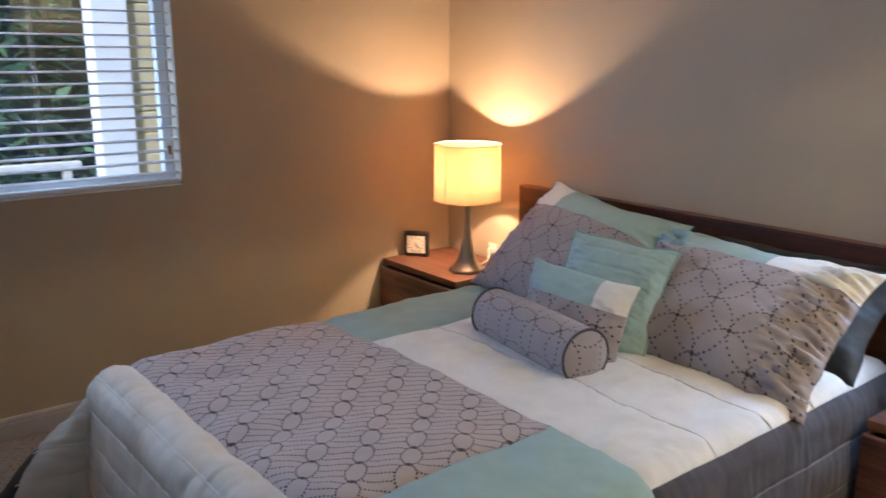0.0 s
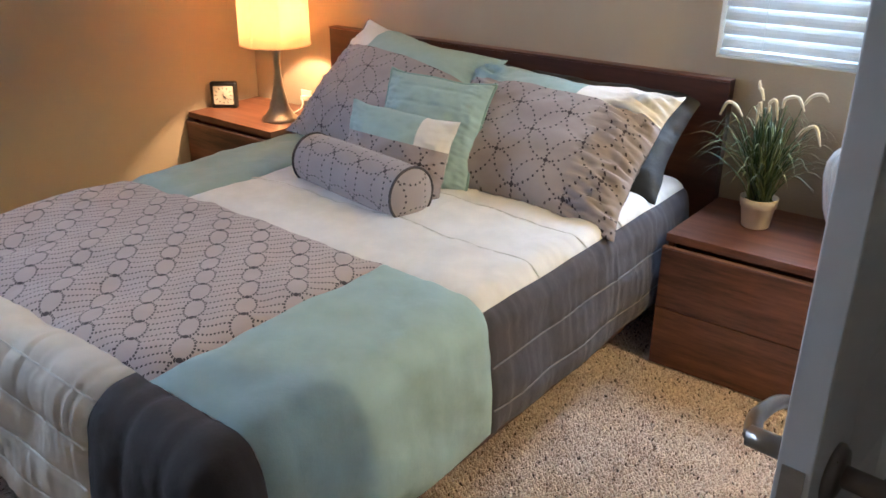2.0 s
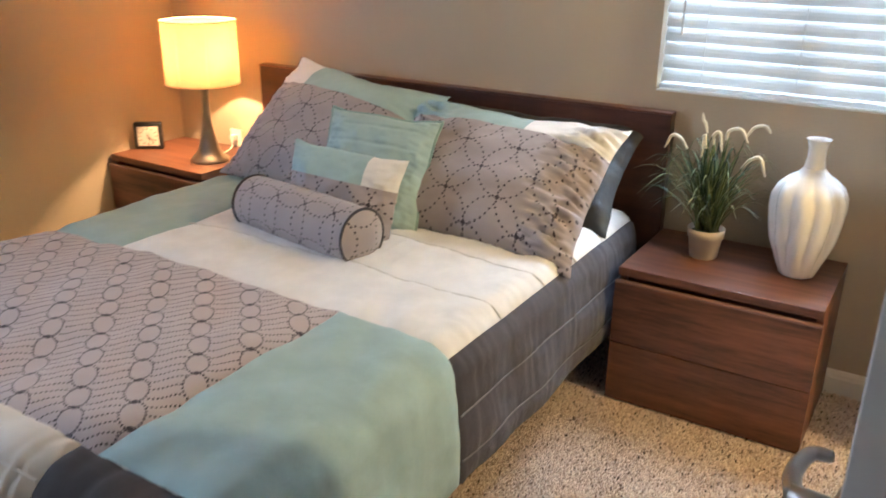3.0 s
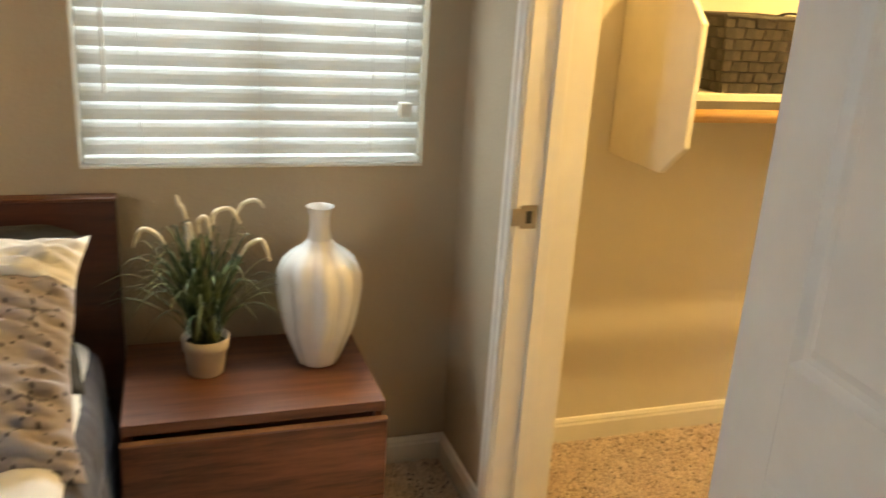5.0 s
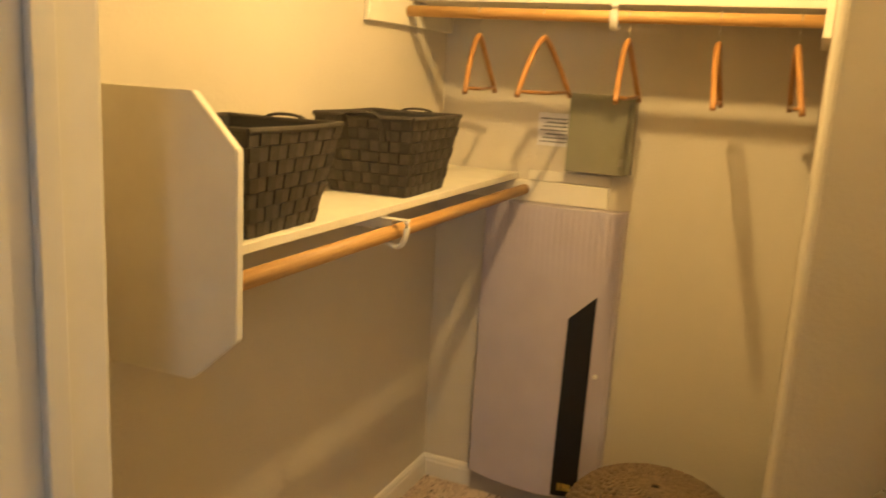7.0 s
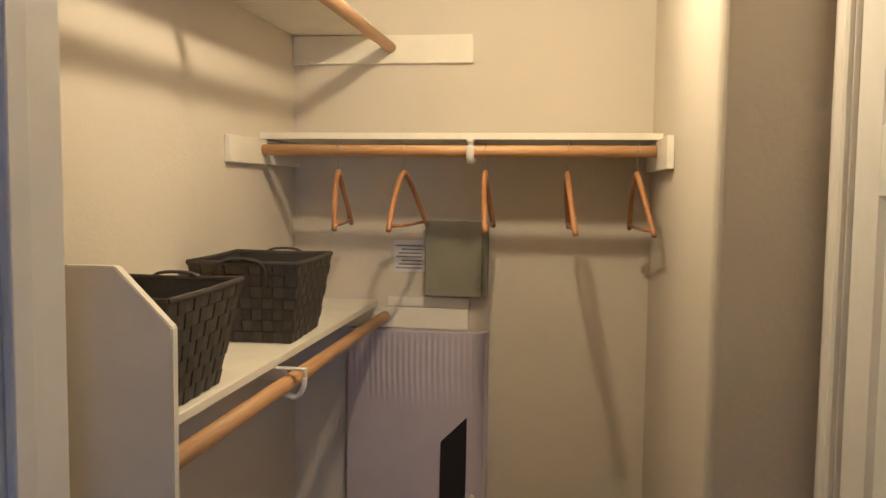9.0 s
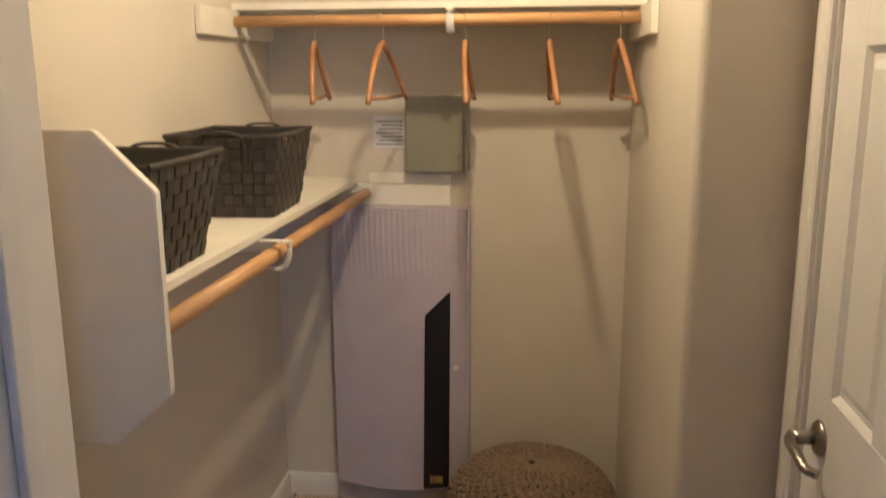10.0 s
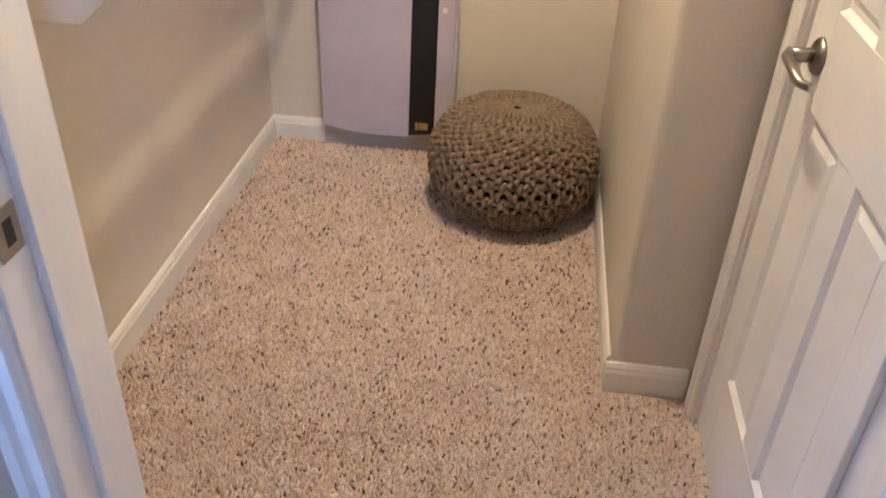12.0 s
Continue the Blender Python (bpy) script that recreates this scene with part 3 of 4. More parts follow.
def quilt(name, u0, u1, v0, v1, material, label, seams=(), gathers=0.0, step=0.016, thread=None):
    """One sewn panel of the comforter, sunk a little along its seams."""
    nu, nv = max(2, round((u1 - u0) / step)), max(2, round((v1 - v0) / step))
    bm = bmesh.new()
    uvl = bm.loops.layers.uv.new("UVMap")
    grid, where = [], {}
    for i in range(nu + 1):
        row = []
        for j in range(nv + 1):
            u, v = u0 + (u1 - u0) * i / nu, v0 + (v1 - v0) * j / nv
            p = drape(u, v)
            e = min(u - u0, u1 - u, v - v0, v1 - v)
            q = drape(u + 0.004, v) - p
            r = drape(u, v + 0.004) - p
            nrm = r.cross(q).normalized()
            if nrm.z < -0.2:
                nrm = -nrm
            lift = 0.012 * min(1.0, max(0, e) / 0.05) ** 0.5
            for axis, at in seams:
                k = abs((u if axis == "u" else v) - at)
                lift -= 0.005 * math.exp(-(k / 0.012) ** 2)
            if gathers:
                s = v if abs(u) > HALF - 0.1 else u
                lift += gathers * (noise.noise(Vector((s * 55, (u + v) * 4, 3))) + 0.5 * noise.noise(Vector((s * 120, (u + v) * 6, 8))))
            vert = bm.verts.new(p + nrm * lift - Vector((CX, -1.2, 0.53)))
            where[vert] = (u, v)
            row.append(vert)
        grid.append(row)
    for a, b in zip(grid, grid[1:]):
        for j in range(nv):
            bm.faces.new((a[j], b[j], b[j + 1], a[j + 1]))
    for f in bm.faces:
        for lp in f.loops:
            a, c = where[lp.vert]
            lp[uvl].uv = ((a - c) * 0.7071, (a + c) * 0.7071)
    ob = part(name, bm, material, comforter, label, True)
    for axis, at in seams if thread else ():
        pts = []
        for k in range(61):
            u, v = (at, v0 + (v1 - v0) * k / 60) if axis == "u" else (u0 + (u1 - u0) * k / 60, at)
            p = drape(u, v)
            nrm = (drape(u, v + 0.004) - p).cross(drape(u + 0.004, v) - p).normalized()
            pts.append(p + nrm * (0.0075 if nrm.z > -0.2 else -0.0075) - Vector((CX, -1.2, 0.53)))
        part("stitched_seam", tube(pts, 0.0028, 5), thread, ob)
    return ob


SEAM_GREY, SEAM_PALE = cloth("grey_thread", (0.68, 0.66, 0.62)), cloth("pale_thread", (0.17, 0.165, 0.19))
SEAM_CREAM = cloth("cream_thread", (0.86, 0.82, 0.74))
UL, UR = -HALF - 0.37, HALF + 0.315
VF = -YF + 0.37
HEADV, FOOT = 0.14, 2.075
UA, UB, UC = -0.40, 0.445, 0.40
EDGE = HALF - 0.015
quilt("aqua_panel", UL, UA, HEADV, MID, AQUA, "soft aqua cotton panel", [("u", -HALF + 0.06)])
quilt("white_panel", UA, EDGE, HEADV, MID, WHITE_CLOTH, "white cotton panel with stitched lines", [("v", 0.62), ("v", 0.85), ("v", 1.1)], 0.0032, 0.011, SEAM_GREY)
quilt("slate_panel", EDGE, UR, HEADV, MID, GREY_CLOTH, "gathered slate grey side panel", [("u", EDGE + 0.14), ("u", EDGE + 0.26)], 0.0035, 0.010, SEAM_PALE)
quilt("ringed_panel", UL, UB, MID, FOOT, LILAC, "lilac quilted panel with rings of dark stitched dots", [("u", -HALF + 0.06)])
quilt("aqua_panel", UB, UR, MID, FOOT, AQUA, "soft aqua cotton panel", [], 0.002)
quilt("cream_panel", UL + 0.24, UC, FOOT, VF, CREAM_CLOTH, "gathered cream foot band", [("v", FOOT + 0.10), ("v", FOOT + 0.20), ("v", FOOT + 0.30), ("v", FOOT + 0.40)], 0.0050, 0.009, SEAM_CREAM)
quilt("cream_panel", UL, UL + 0.24, FOOT, FOOT + 0.24, CREAM_CLOTH, "gathered cream foot band", [], 0.003)
quilt("charcoal_panel", UL, UL + 0.24, FOOT + 0.24, VF, DARK_CLOTH, "charcoal quilted corner panel", [], 0.002)
quilt("charcoal_panel", UC, UR, FOOT, VF, DARK_CLOTH, "charcoal quilted corner panel", [("u", UC + 0.12), ("u", UC + 0.25), ("u", UC + 0.38), ("u", UC + 0.52)], 0.0012, 0.012)


# ---- bedroom: pillows ----
def pillow(name, wide, high, thick, m, areas, back, label, category="pillow", ridges=0.0, seed=0, flange=0.0, wave=0.0, piping=None, n=46):
    """A filled case; local x across, z up, front towards -y. areas: name, material, label and a test of (s, r) in -1..1."""
    t = new(name)
    t.matrix_world = m
    tagged(t, label, category)

    def surf(s, r, side):
        fs, fr = 1 - abs(s) ** 2.6, 1 - abs(r) ** 2.6
        th = thick / 2 * max(0.0, fs * fr) ** 0.66
        x = s * wide / 2 * (1 - 0.085 * (1 - r * r) * abs(s) ** 3 + 0.02 * noise.noise(Vector((r * 2.3, seed, s))) * abs(s))
        z = high / 2 + r * high / 2 * (1 - 0.10 * (1 - s * s) * abs(r) ** 3 + 0.07 * noise.noise(Vector((s * 2.1 + seed, 0.7, r))) * max(0, r) ** 2 * (1 - s * s))
        e = max(abs(s), abs(r))
        k = Vector((s * 3 + seed, r * 3, side))
        w = 0.010 * noise.noise(k) + 0.006 * noise.noise(k * 3) * e
        w += ridges * max(0, abs(s) - 0.45) * 2 * max(0, fs) ** 0.6 * noise.noise(Vector((s * 5, r * 24 + s * 4 + seed, 0.3)))
        if wave and side < 0:
            for line in (-0.55, -0.05, 0.42, 0.74):
                w -= wave * math.exp(-((r - line) / 0.03) ** 2) * fs
        return Vector((x, side * (th + (w if th > 0.004 else w * 0.3)), z))

    def sheet(test, side, mat, pname, plabel):
        bm = bmesh.new()
        uvl = bm.loops.layers.uv.new("UVMap")
        verts = {}
        for i in range(n):
            for j in range(n):
                s, r = -1 + 2 * (i + 0.5) / n, -1 + 2 * (j + 0.5) / n
                if not test(s, r):
                    continue
                f = []
                for a, b in ((i, j), (i + 1, j), (i + 1, j + 1), (i, j + 1)):
                    if (a, b) not in verts:
                        verts[a, b] = bm.verts.new(surf(-1 + 2 * a / n, -1 + 2 * b / n, side))
                    f.append(verts[a, b])
                face = bm.faces.new(f)
                for lp in face.loops:
                    lp[uvl].uv = ((lp.vert.co.x - lp.vert.co.z) * 0.7071 + seed * 0.031, (lp.vert.co.x + lp.vert.co.z) * 0.7071)
        part(pname, bm, mat, t, plabel, True)

    for pname, mat, plabel, test in areas:
        sheet(test, -1, mat, pname, plabel)
    sheet(lambda s, r: True, 1, back, "back", "")
    rim = []
    for a in range(4 * n):
        q, k = divmod(a, n)
        e = -1 + 2 * k / n
        s, r = ((e, -1), (1, e), (-e, 1), (-1, -e))[q]
        rim.append(surf(s, r, -1))
    if piping:
        part("piping", tube(rim + rim[:1], 0.0045, 7), piping, t, "", True)
    return t


def lean(x, y, z, back, rz=0.0, roll=0.0):
    return pose(x, y, z, 0, 0, rz) @ pose(0, 0, 0, -back, 0, 0) @ pose(0, 0, 0, 0, roll, 0)


ALL = lambda s, r: True
ZB = BZ + 0.02
pillow("pillow", 0.74, 0.50, 0.15, lean(-1.375, -0.42, ZB - 0.03, 53, 2), [("front", BLACK_CLOTH, "", ALL)], BLACK_CLOTH, "black satin pillow leaning on the headboard", seed=3)
pillow("pillow", 0.70, 0.50, 0.15, lean(-2.12, -0.40, ZB - 0.02, 52, 0), [("front", BLACK_CLOTH, "", ALL)], BLACK_CLOTH, "black satin pillow behind a patterned sham", seed=4)
pillow("pillow_sham", 0.79, 0.56, 0.25, lean(-1.375, -0.76, ZB - 0.03, 50, 4, 3), [
    ("ringed_panel", LILAC_PILLOW, "lilac cotton with dark dotted rings", lambda s, r: r < 0.51),
    ("aqua_strip", AQUA, "aqua strip", lambda s, r: r >= 0.51 and s < 0.24),
    ("white_corner", WHITE_CLOTH, "white corner", lambda s, r: r >= 0.51 and s >= 0.24)], GREY_CLOTH,
    "pillow sham with lilac rings, aqua strip and white corner", "pillow", 0.11, 7, n=72)
pillow("pillow_sham", 0.78, 0.59, 0.25, lean(-2.13, -0.70, ZB - 0.02, 46, -2, 7), [
    ("ringed_panel", LILAC_PILLOW, "lilac cotton with dark dotted rings", lambda s, r: r < 0.42),
    ("aqua_strip", AQUA, "aqua strip", lambda s, r: r >= 0.42 and s > -0.42),
    ("white_corner", WHITE_CLOTH, "white corner", lambda s, r: r >= 0.42 and s <= -0.42)], GREY_CLOTH,
    "pillow sham with lilac rings, white corner and aqua strip", "pillow", 0.02, 11, n=60)
pillow("throw_pillow", 0.40, 0.41, 0.15, lean(-1.69, -0.84, ZB - 0.02, 29, 12, 3), [("front", AQUA, "", ALL)], AQUA,
       "square aqua throw pillow with pin-tucked lines and piping", "throw pillow", 0.012, 19, wave=0.006, piping=AQUA_PIPING, n=80)
pillow("throw_pillow", 0.42, 0.30, 0.13, lean(-1.715, -0.945, ZB - 0.02, 20, 8, 4), [
    ("ringed_panel", LILAC_PILLOW, "lilac cotton with dark dotted rings", lambda s, r: r < 0.30),
    ("aqua_strip", AQUA, "aqua strip", lambda s, r: r >= 0.30 and s < 0.42),
    ("white_corner", WHITE_CLOTH, "white corner", lambda s, r: r >= 0.30 and s >= 0.42)], LILAC_PILLOW,
    "small oblong throw pillow of lilac, aqua and white", "throw pillow", 0.01, 23)

bol = thing("bolster", (-1.76, -1.01, ZB + 0.070), "lilac bolster cushion with dotted rings and dark piping", "bolster", rz=-9)
RB, LB = 0.088, 0.51
bm = bmesh.new()
uvl = bm.loops.layers.uv.new("UVMap")
rings = []
for i in range(25):
    x = -LB / 2 + LB * i / 24
    r = RB * (1 - 0.05 * (2 * abs(x) / LB) ** 4)
    rings.append([bm.verts.new((x, r * math.cos(2 * math.pi * k / 36), r * math.sin(2 * math.pi * k / 36) + 0.002 * noise.noise(Vector((x * 9, k, 1))))) for k in range(36)])
for i in range(24):
    for k in range(36):
        f = bm.faces.new((rings[i][k], rings[i][(k + 1) % 36], rings[i + 1][(k + 1) % 36], rings[i + 1][k]))
        for lp, (a, c) in zip(f.loops, ((i, k), (i, k + 1), (i + 1, k + 1), (i + 1, k))):
            lp[uvl].uv = (LB * a / 24, 0.553 * c / 36)
part("cover", bm, LILAC_PILLOW, bol, "", True)
for s in (-1, 1):
    bm = bmesh.new()
    uvl = bm.loops.layers.uv.new("UVMap")
    last = None
    for q in range(7):
        r, x = RB * 0.95 * (1 - q / 6.3), s * (LB / 2 + 0.026 * math.sin(q / 6 * math.pi / 2))
        ring = [bm.verts.new((x, r * math.cos(2 * math.pi * k / 36), r * math.sin(2 * math.pi * k / 36))) for k in range(36)]
        if last:
            for k in range(36):
                bm.faces.new((last[k], last[(k + 1) % 36], ring[(k + 1) % 36], ring[k]))
        last = ring
    bm.faces.new(last)
    for f in bm.faces:
        for lp in f.loops:
            lp[uvl].uv = (lp.vert.co.y, lp.vert.co.z)
    part("end_cap", bm, LILAC_PILLOW, bol, "", True)
    part("piping", tube([(s * LB / 2, RB * 0.965 * math.cos(2 * math.pi * k / 36), RB * 0.965 * math.sin(2 * math.pi * k / 36)) for k in range(37)], 0.0045, 7), PIPING, bol, "", True)


# ---- bedroom: nightstands and what stands on them ----
def nightstand(x0, x1, label):
    t = thing("nightstand", ((x0 + x1) / 2, -0.24, 0), label, "nightstand", "nightstands beside the bed")
    w, q = (x1 - x0) / 2, -0.24
    y0, y1 = -0.462 - q, -0.012 - q
    part("top", box(-w, w, y0 + 0.004, y1, 0.452, 0.480, 0.002), WALNUT_TOP, t)
    for s in (-1, 1):
        part("side_panel", box(min(s * w, s * (w - 0.02)), max(s * w, s * (w - 0.02)), y0 + 0.03, y1, 0, 0.452, 0.0015), WALNUT, t)
    part("back_panel", box(-w + 0.02, w - 0.02, y1 - 0.012, y1 - 0.002, 0.02, 0.452), WALNUT, t)
    part("inner_front", box(-w + 0.02, w - 0.02, y0 + 0.05, y0 + 0.06, 0.02, 0.452), HEADWOOD, t)
    for a, b in ((0.012, 0.2205), (0.2235, 0.432)):
        part("drawer_front", box(-w - 0.003, w + 0.003, y0 - 0.012, y0 + 0.010, a, b, 0.0015), WALNUT, t)
    part("pull_lip", box(-w - 0.003, w + 0.003, y0 - 0.013, y0 + 0.008, 0.432, 0.438, 0.001), plain_lip, t, "pale edge along the drawer's top")
    return t


plain_lip = wood("veneer_edge", (0.16, 0.085, 0.065), (0.26, 0.15, 0.12), (1.2, 16, 16), 0.3)
nightstand(-0.936, -0.322, "dark walnut two-drawer nightstand with a plant and vase on it")
nightstand(-3.455, -2.845, "dark walnut two-drawer nightstand with a lamp and clock on it")

lampt = thing("table_lamp", (-2.99, -0.27, 0.480), "lit table lamp with cream drum shade and flared steel base", "table lamp")
prof = [(0.087, 0.0), (0.087, 0.008), (0.080, 0.016), (0.064, 0.030), (0.049, 0.055), (0.036, 0.10), (0.0255, 0.15), (0.0185, 0.21), (0.0165, 0.25), (0.018, 0.30), (0.022, 0.345), (0.024, 0.36)]
part("base", lathe(prof, 48), STEEL, lampt, "brushed steel flared base", True)
part("socket", lathe([(0.016, 0.36), (0.016, 0.43), (0.012, 0.44)], 20), NICKEL_DARK, lampt, "", True)
shade_m = slat_material("lampshade_linen", (0.86, 0.62, 0.36), 0.062)
bm = lathe([(0.162, 0.355), (0.160, 0.625)], 56, closed=False)
bmesh.ops.solidify(bm, geom=bm.faces[:], thickness=0.0025)
shade = part("shade", bm, shade_m, lampt, "cream fabric drum shade", True)
for z, r in ((0.355, 0.163), (0.625, 0.161)):
    part("rim", tube([(r * math.cos(2 * math.pi * k / 48), r * math.sin(2 * math.pi * k / 48), z) for k in range(49)], 0.003, 6), shade_m, shade, "", True)
bulb_m = Nodes("bulb_glass", 0.3)
bulb_m.b.inputs["Emission Color"].default_value, bulb_m.b.inputs["Emission Strength"].default_value = (1, 0.72, 0.36, 1), 12
bulb = part("bulb", lathe([(0.012, 0.44), (0.016, 0.455), (0.027, 0.475), (0.030, 0.495), (0.024, 0.515), (0.010, 0.524)], 20), bulb_m.done((0.9, 0.85, 0.7)), lampt, "glowing bulb", True)
bulb.visible_shadow = False
for k in range(3):
    a = 2 * math.pi * k / 3
    part("spider_arm", tube([(0, 0, 0.44), (0.16 * math.cos(a), 0.16 * math.sin(a), 0.60)], 0.0015, 6), NICKEL_DARK, lampt)

clk = thing("alarm_clock", (-3.385, -0.285, 0.480), "small square alarm clock in a black case", "clock", rz=38)
part("case", box(-0.066, 0.066, -0.017, 0.022, 0.0, 0.130, 0.010, 3), BLACK, clk)
face_m = plain("clock_dial", (0.74, 0.70, 0.62), 0.4, vary=0.03)
part("dial", box(-0.049, 0.049, -0.0195, -0.016, 0.019, 0.112, 0.003), face_m, clk, "cream dial")
for k in range(12):
    a = 2 * math.pi * k / 12
    c = Vector((0.039 * math.sin(a), -0.0205, 0.0655 + 0.037 * math.cos(a)))
    part("hour_mark", moved(box(-0.0016, 0.0016, -0.0006, 0.0006, -0.005, 0.005), Matrix.Translation(c) @ pose(0, 0, 0, 0, math.degrees(a))), BLACK, clk)
for a, l, wd in ((150, 0.022, 0.002), (131, 0.034, 0.0013), (0, 0.016, 0.0012)):
    part("clock_hand", moved(box(-wd, wd, -0.0004, 0.0006, -0.006, l), pose(0, -0.0215, 0.0655, 0, a)), BLACK, clk)

out = thing("power_outlet", (-3.09, -0.001, 0.505), "white wall outlet plate with a plugged-in cord", "outlet")
part("plate", box(-0.036, 0.036, -0.006, 0.0, -0.058, 0.058, 0.003), TRIM, out)
for z in (-0.02, 0.02):
    part("socket", box(-0.016, 0.016, -0.008, -0.004, z - 0.014, z + 0.014, 0.004), TRIM, out)
part("plug", box(-0.014, 0.014, -0.034, -0.008, 0.008, 0.032, 0.004), TRIM, out)
part("cord", tube(bow([(0, -0.030, 0.016), (0.02, -0.05, 0.0), (0.055, -0.10, -0.014), (0.085, -0.20, -0.019), (0.09, -0.24, -0.020)], 5), 0.003, 7), TRIM, out, "white lamp cord", True)

# ribbed white vase
vase_m = Nodes("white_ceramic_glaze", 0.12)
vv = vase_m.coord()
vase_m.b.inputs["Coat Weight"].default_value = 0.4
VASEM = vase_m.done(vase_m.ramp(vase_m.noise(vv, 7, 3), (0.3, (0.70, 0.68, 0.66)), (0.7, (0.80, 0.78, 0.75))))
vase = thing("vase", (-0.447, -0.205, 0.480), "tall white glazed vase with twisted ridges and a slim neck", "vase")
pr = [(0.046, 0.0), (0.054, 0.006), (0.070, 0.05), (0.091, 0.11), (0.101, 0.17), (0.107, 0.22), (0.105, 0.26), (0.092, 0.29), (0.070, 0.312), (0.045, 0.328), (0.031, 0.345), (0.026, 0.375), (0.026, 0.405), (0.032, 0.428), (0.036, 0.432), (0.033, 0.431), (0.024, 0.405), (0.022, 0.35)]
rows = [p for a, b in zip(pr, pr[1:]) for p in (a, ((a[0] + b[0]) / 2, (a[1] + b[1]) / 2))] + [pr[-1]]


def vase_piece(name, rows):
    """A stretch of the vase's wall: ten soft facets between wavering ridges."""
    bm = bmesh.new()
    rings = []
    for r, z in rows:
        ring = []
        amt = 0.17 * max(0, 1 - (abs(z - 0.17) / 0.19) ** 2) if z < 0.36 else 0
        for k in range(100):
            a = 2 * math.pi * k / 100
            rr = r * (1 + amt * (abs(math.sin(5 * (a + z * 0.12 + 0.05 * math.sin(z * 24)))) ** 0.7 - 0.6))
            ring.append(bm.verts.new((rr * math.cos(a), rr * math.sin(a), z)))
        rings.append(ring)
    for p, q in zip(rings, rings[1:]):
        for k in range(100):
            bm.faces.new((p[k], p[(k + 1) % 100], q[(k + 1) % 100], q[k]))
    if rows[0][1] == 0:
        bm.faces.new(rings[0][::-1])
    part(name, bm, VASEM, vase, "", True)


SPLIT = 20
vase_piece("body", rows[:SPLIT + 1]), vase_piece("neck", rows[SPLIT:])

# potted grass
plant = thing("potted_plant", (-0.737, -0.215, 0.480), "artificial grass with white plumes in a small cream pot", "plant")
POTM = plain("cream_pot", (0.62, 0.55, 0.46), 0.55, vary=0.06, bump=0.1)
part("pot", lathe([(0.041, 0), (0.044, 0.003), (0.053, 0.068), (0.057, 0.070), (0.060, 0.100), (0.056, 0.101), (0.052, 0.085)], 40), POTM, plant, "cream tapered pot", True)
part("soil", lathe([(0.053, 0.083), (0.04, 0.09), (0.01, 0.094)], 24), plain("moss", (0.03, 0.035, 0.018), 0.9, vary=0.4, bump=0.6), plant, "", True)
rng = random.Random(5)
leafs = [plain("blade_green", (0.035, 0.070, 0.024), 0.45, vary=0.35, scale=30), plain("blade_dark", (0.020, 0.045, 0.020), 0.45, vary=0.35, scale=30),
         plain("blade_pale", (0.13, 0.16, 0.06), 0.5, vary=0.3, scale=30)]
for i in range(170):
    a = rng.uniform(0, 2 * math.pi)
    reach, high = rng.uniform(0.04, 0.25), rng.uniform(0.12, 0.30)
    if i % 6 == 0:
        reach, high = rng.uniform(0.18, 0.28), rng.uniform(0.12, 0.25)
    reach = min(reach, 0.19 if math.sin(a) > 0.3 else 0.29)
    b0 = Vector((rng.uniform(-0.03, 0.03), rng.uniform(-0.03, 0.03), 0.088))
    d = Vector((math.cos(a), math.sin(a), 0))
    droop = rng.uniform(0.1, 0.9) * reach / 0.2
    pts = bow([b0, b0 + d * reach * 0.25 + Vector((0, 0, high * 0.6)), b0 + d * reach * 0.65 + Vector((0, 0, high)), b0 + d * reach + Vector((0, 0, high * (1 - 0.45 * droop)))], 4)
    bm = tube(pts, rng.uniform(0.0032, 0.0052), 4, taper=lambda k: max(0.08, 1 - k ** 2), flat=0.25)
    part("grass_blade", bm, leafs[i % 3 if i % 7 else 2], plant, "", True)
PLUME = plain("plume_white", (0.74, 0.68, 0.54), 0.9, vary=0.08, scale=60, bump=0.8, fine=400)
for x, y, top, hx, hz in ((-0.11, -0.02, 0.385, -0.05, -0.035), (-0.045, 0.0, 0.44, -0.012, 0.03), (-0.01, -0.02, 0.41, 0.03, -0.05), (0.03, 0.0, 0.425, 0.06, -0.03), (0.10, 0.02, 0.44, 0.05, -0.012), (0.11, -0.03, 0.35, 0.05, -0.045), (-0.03, -0.04, 0.40, -0.006, -0.06)):
    s = part("stem", tube(bow([(x * 0.1, y * 0.2, 0.09), (x * 0.45, y * 0.6, top * 0.6), (x * 0.8, y, top - 0.03), (x, y, top)], 5), 0.0013, 5), leafs[0], plant, "", True)
    c = bow([(x * 0.8, y, top - 0.03), (x, y, top), (x + hx * 0.6, y, top + 0.008), (x + hx, y, top + hz)], 6)
    part("plume", tube(c, 0.0062, 8, taper=lambda k: 0.55 + 1.5 * k * (1 - k) if k < 0.93 else 0.45), PLUME, s, "soft white drooping plume", True)

# ---- closet: shelves, rods, brackets ----
sh = thing("closet_shelf", (1.3, -0.18, 1.22), "low cream shelf with a notched end panel and wooden hanging rod", "shelf")
o = (1.3, -0.18, 1.22)
part("board", local(box(0.496, EAST, -0.306, -0.001, 1.207, 1.227, 0.002), o), SHELFW, sh)
bm = bmesh.new()
shape = [(-0.001, 1.502), (-0.297, 1.502), (-0.388, 1.412), (-0.388, 1.092), (-0.291, 1.006), (-0.001, 1.006)]
rows = [[bm.verts.new((x, y, z)) for y, z in shape] for x in (0.476, 0.495)]
for i in range(6):
    bm.faces.new((rows[0][i], rows[0][(i + 1) % 6], rows[1][(i + 1) % 6], rows[1][i]))
bm.faces.new(rows[0]), bm.faces.new(rows[1][::-1])
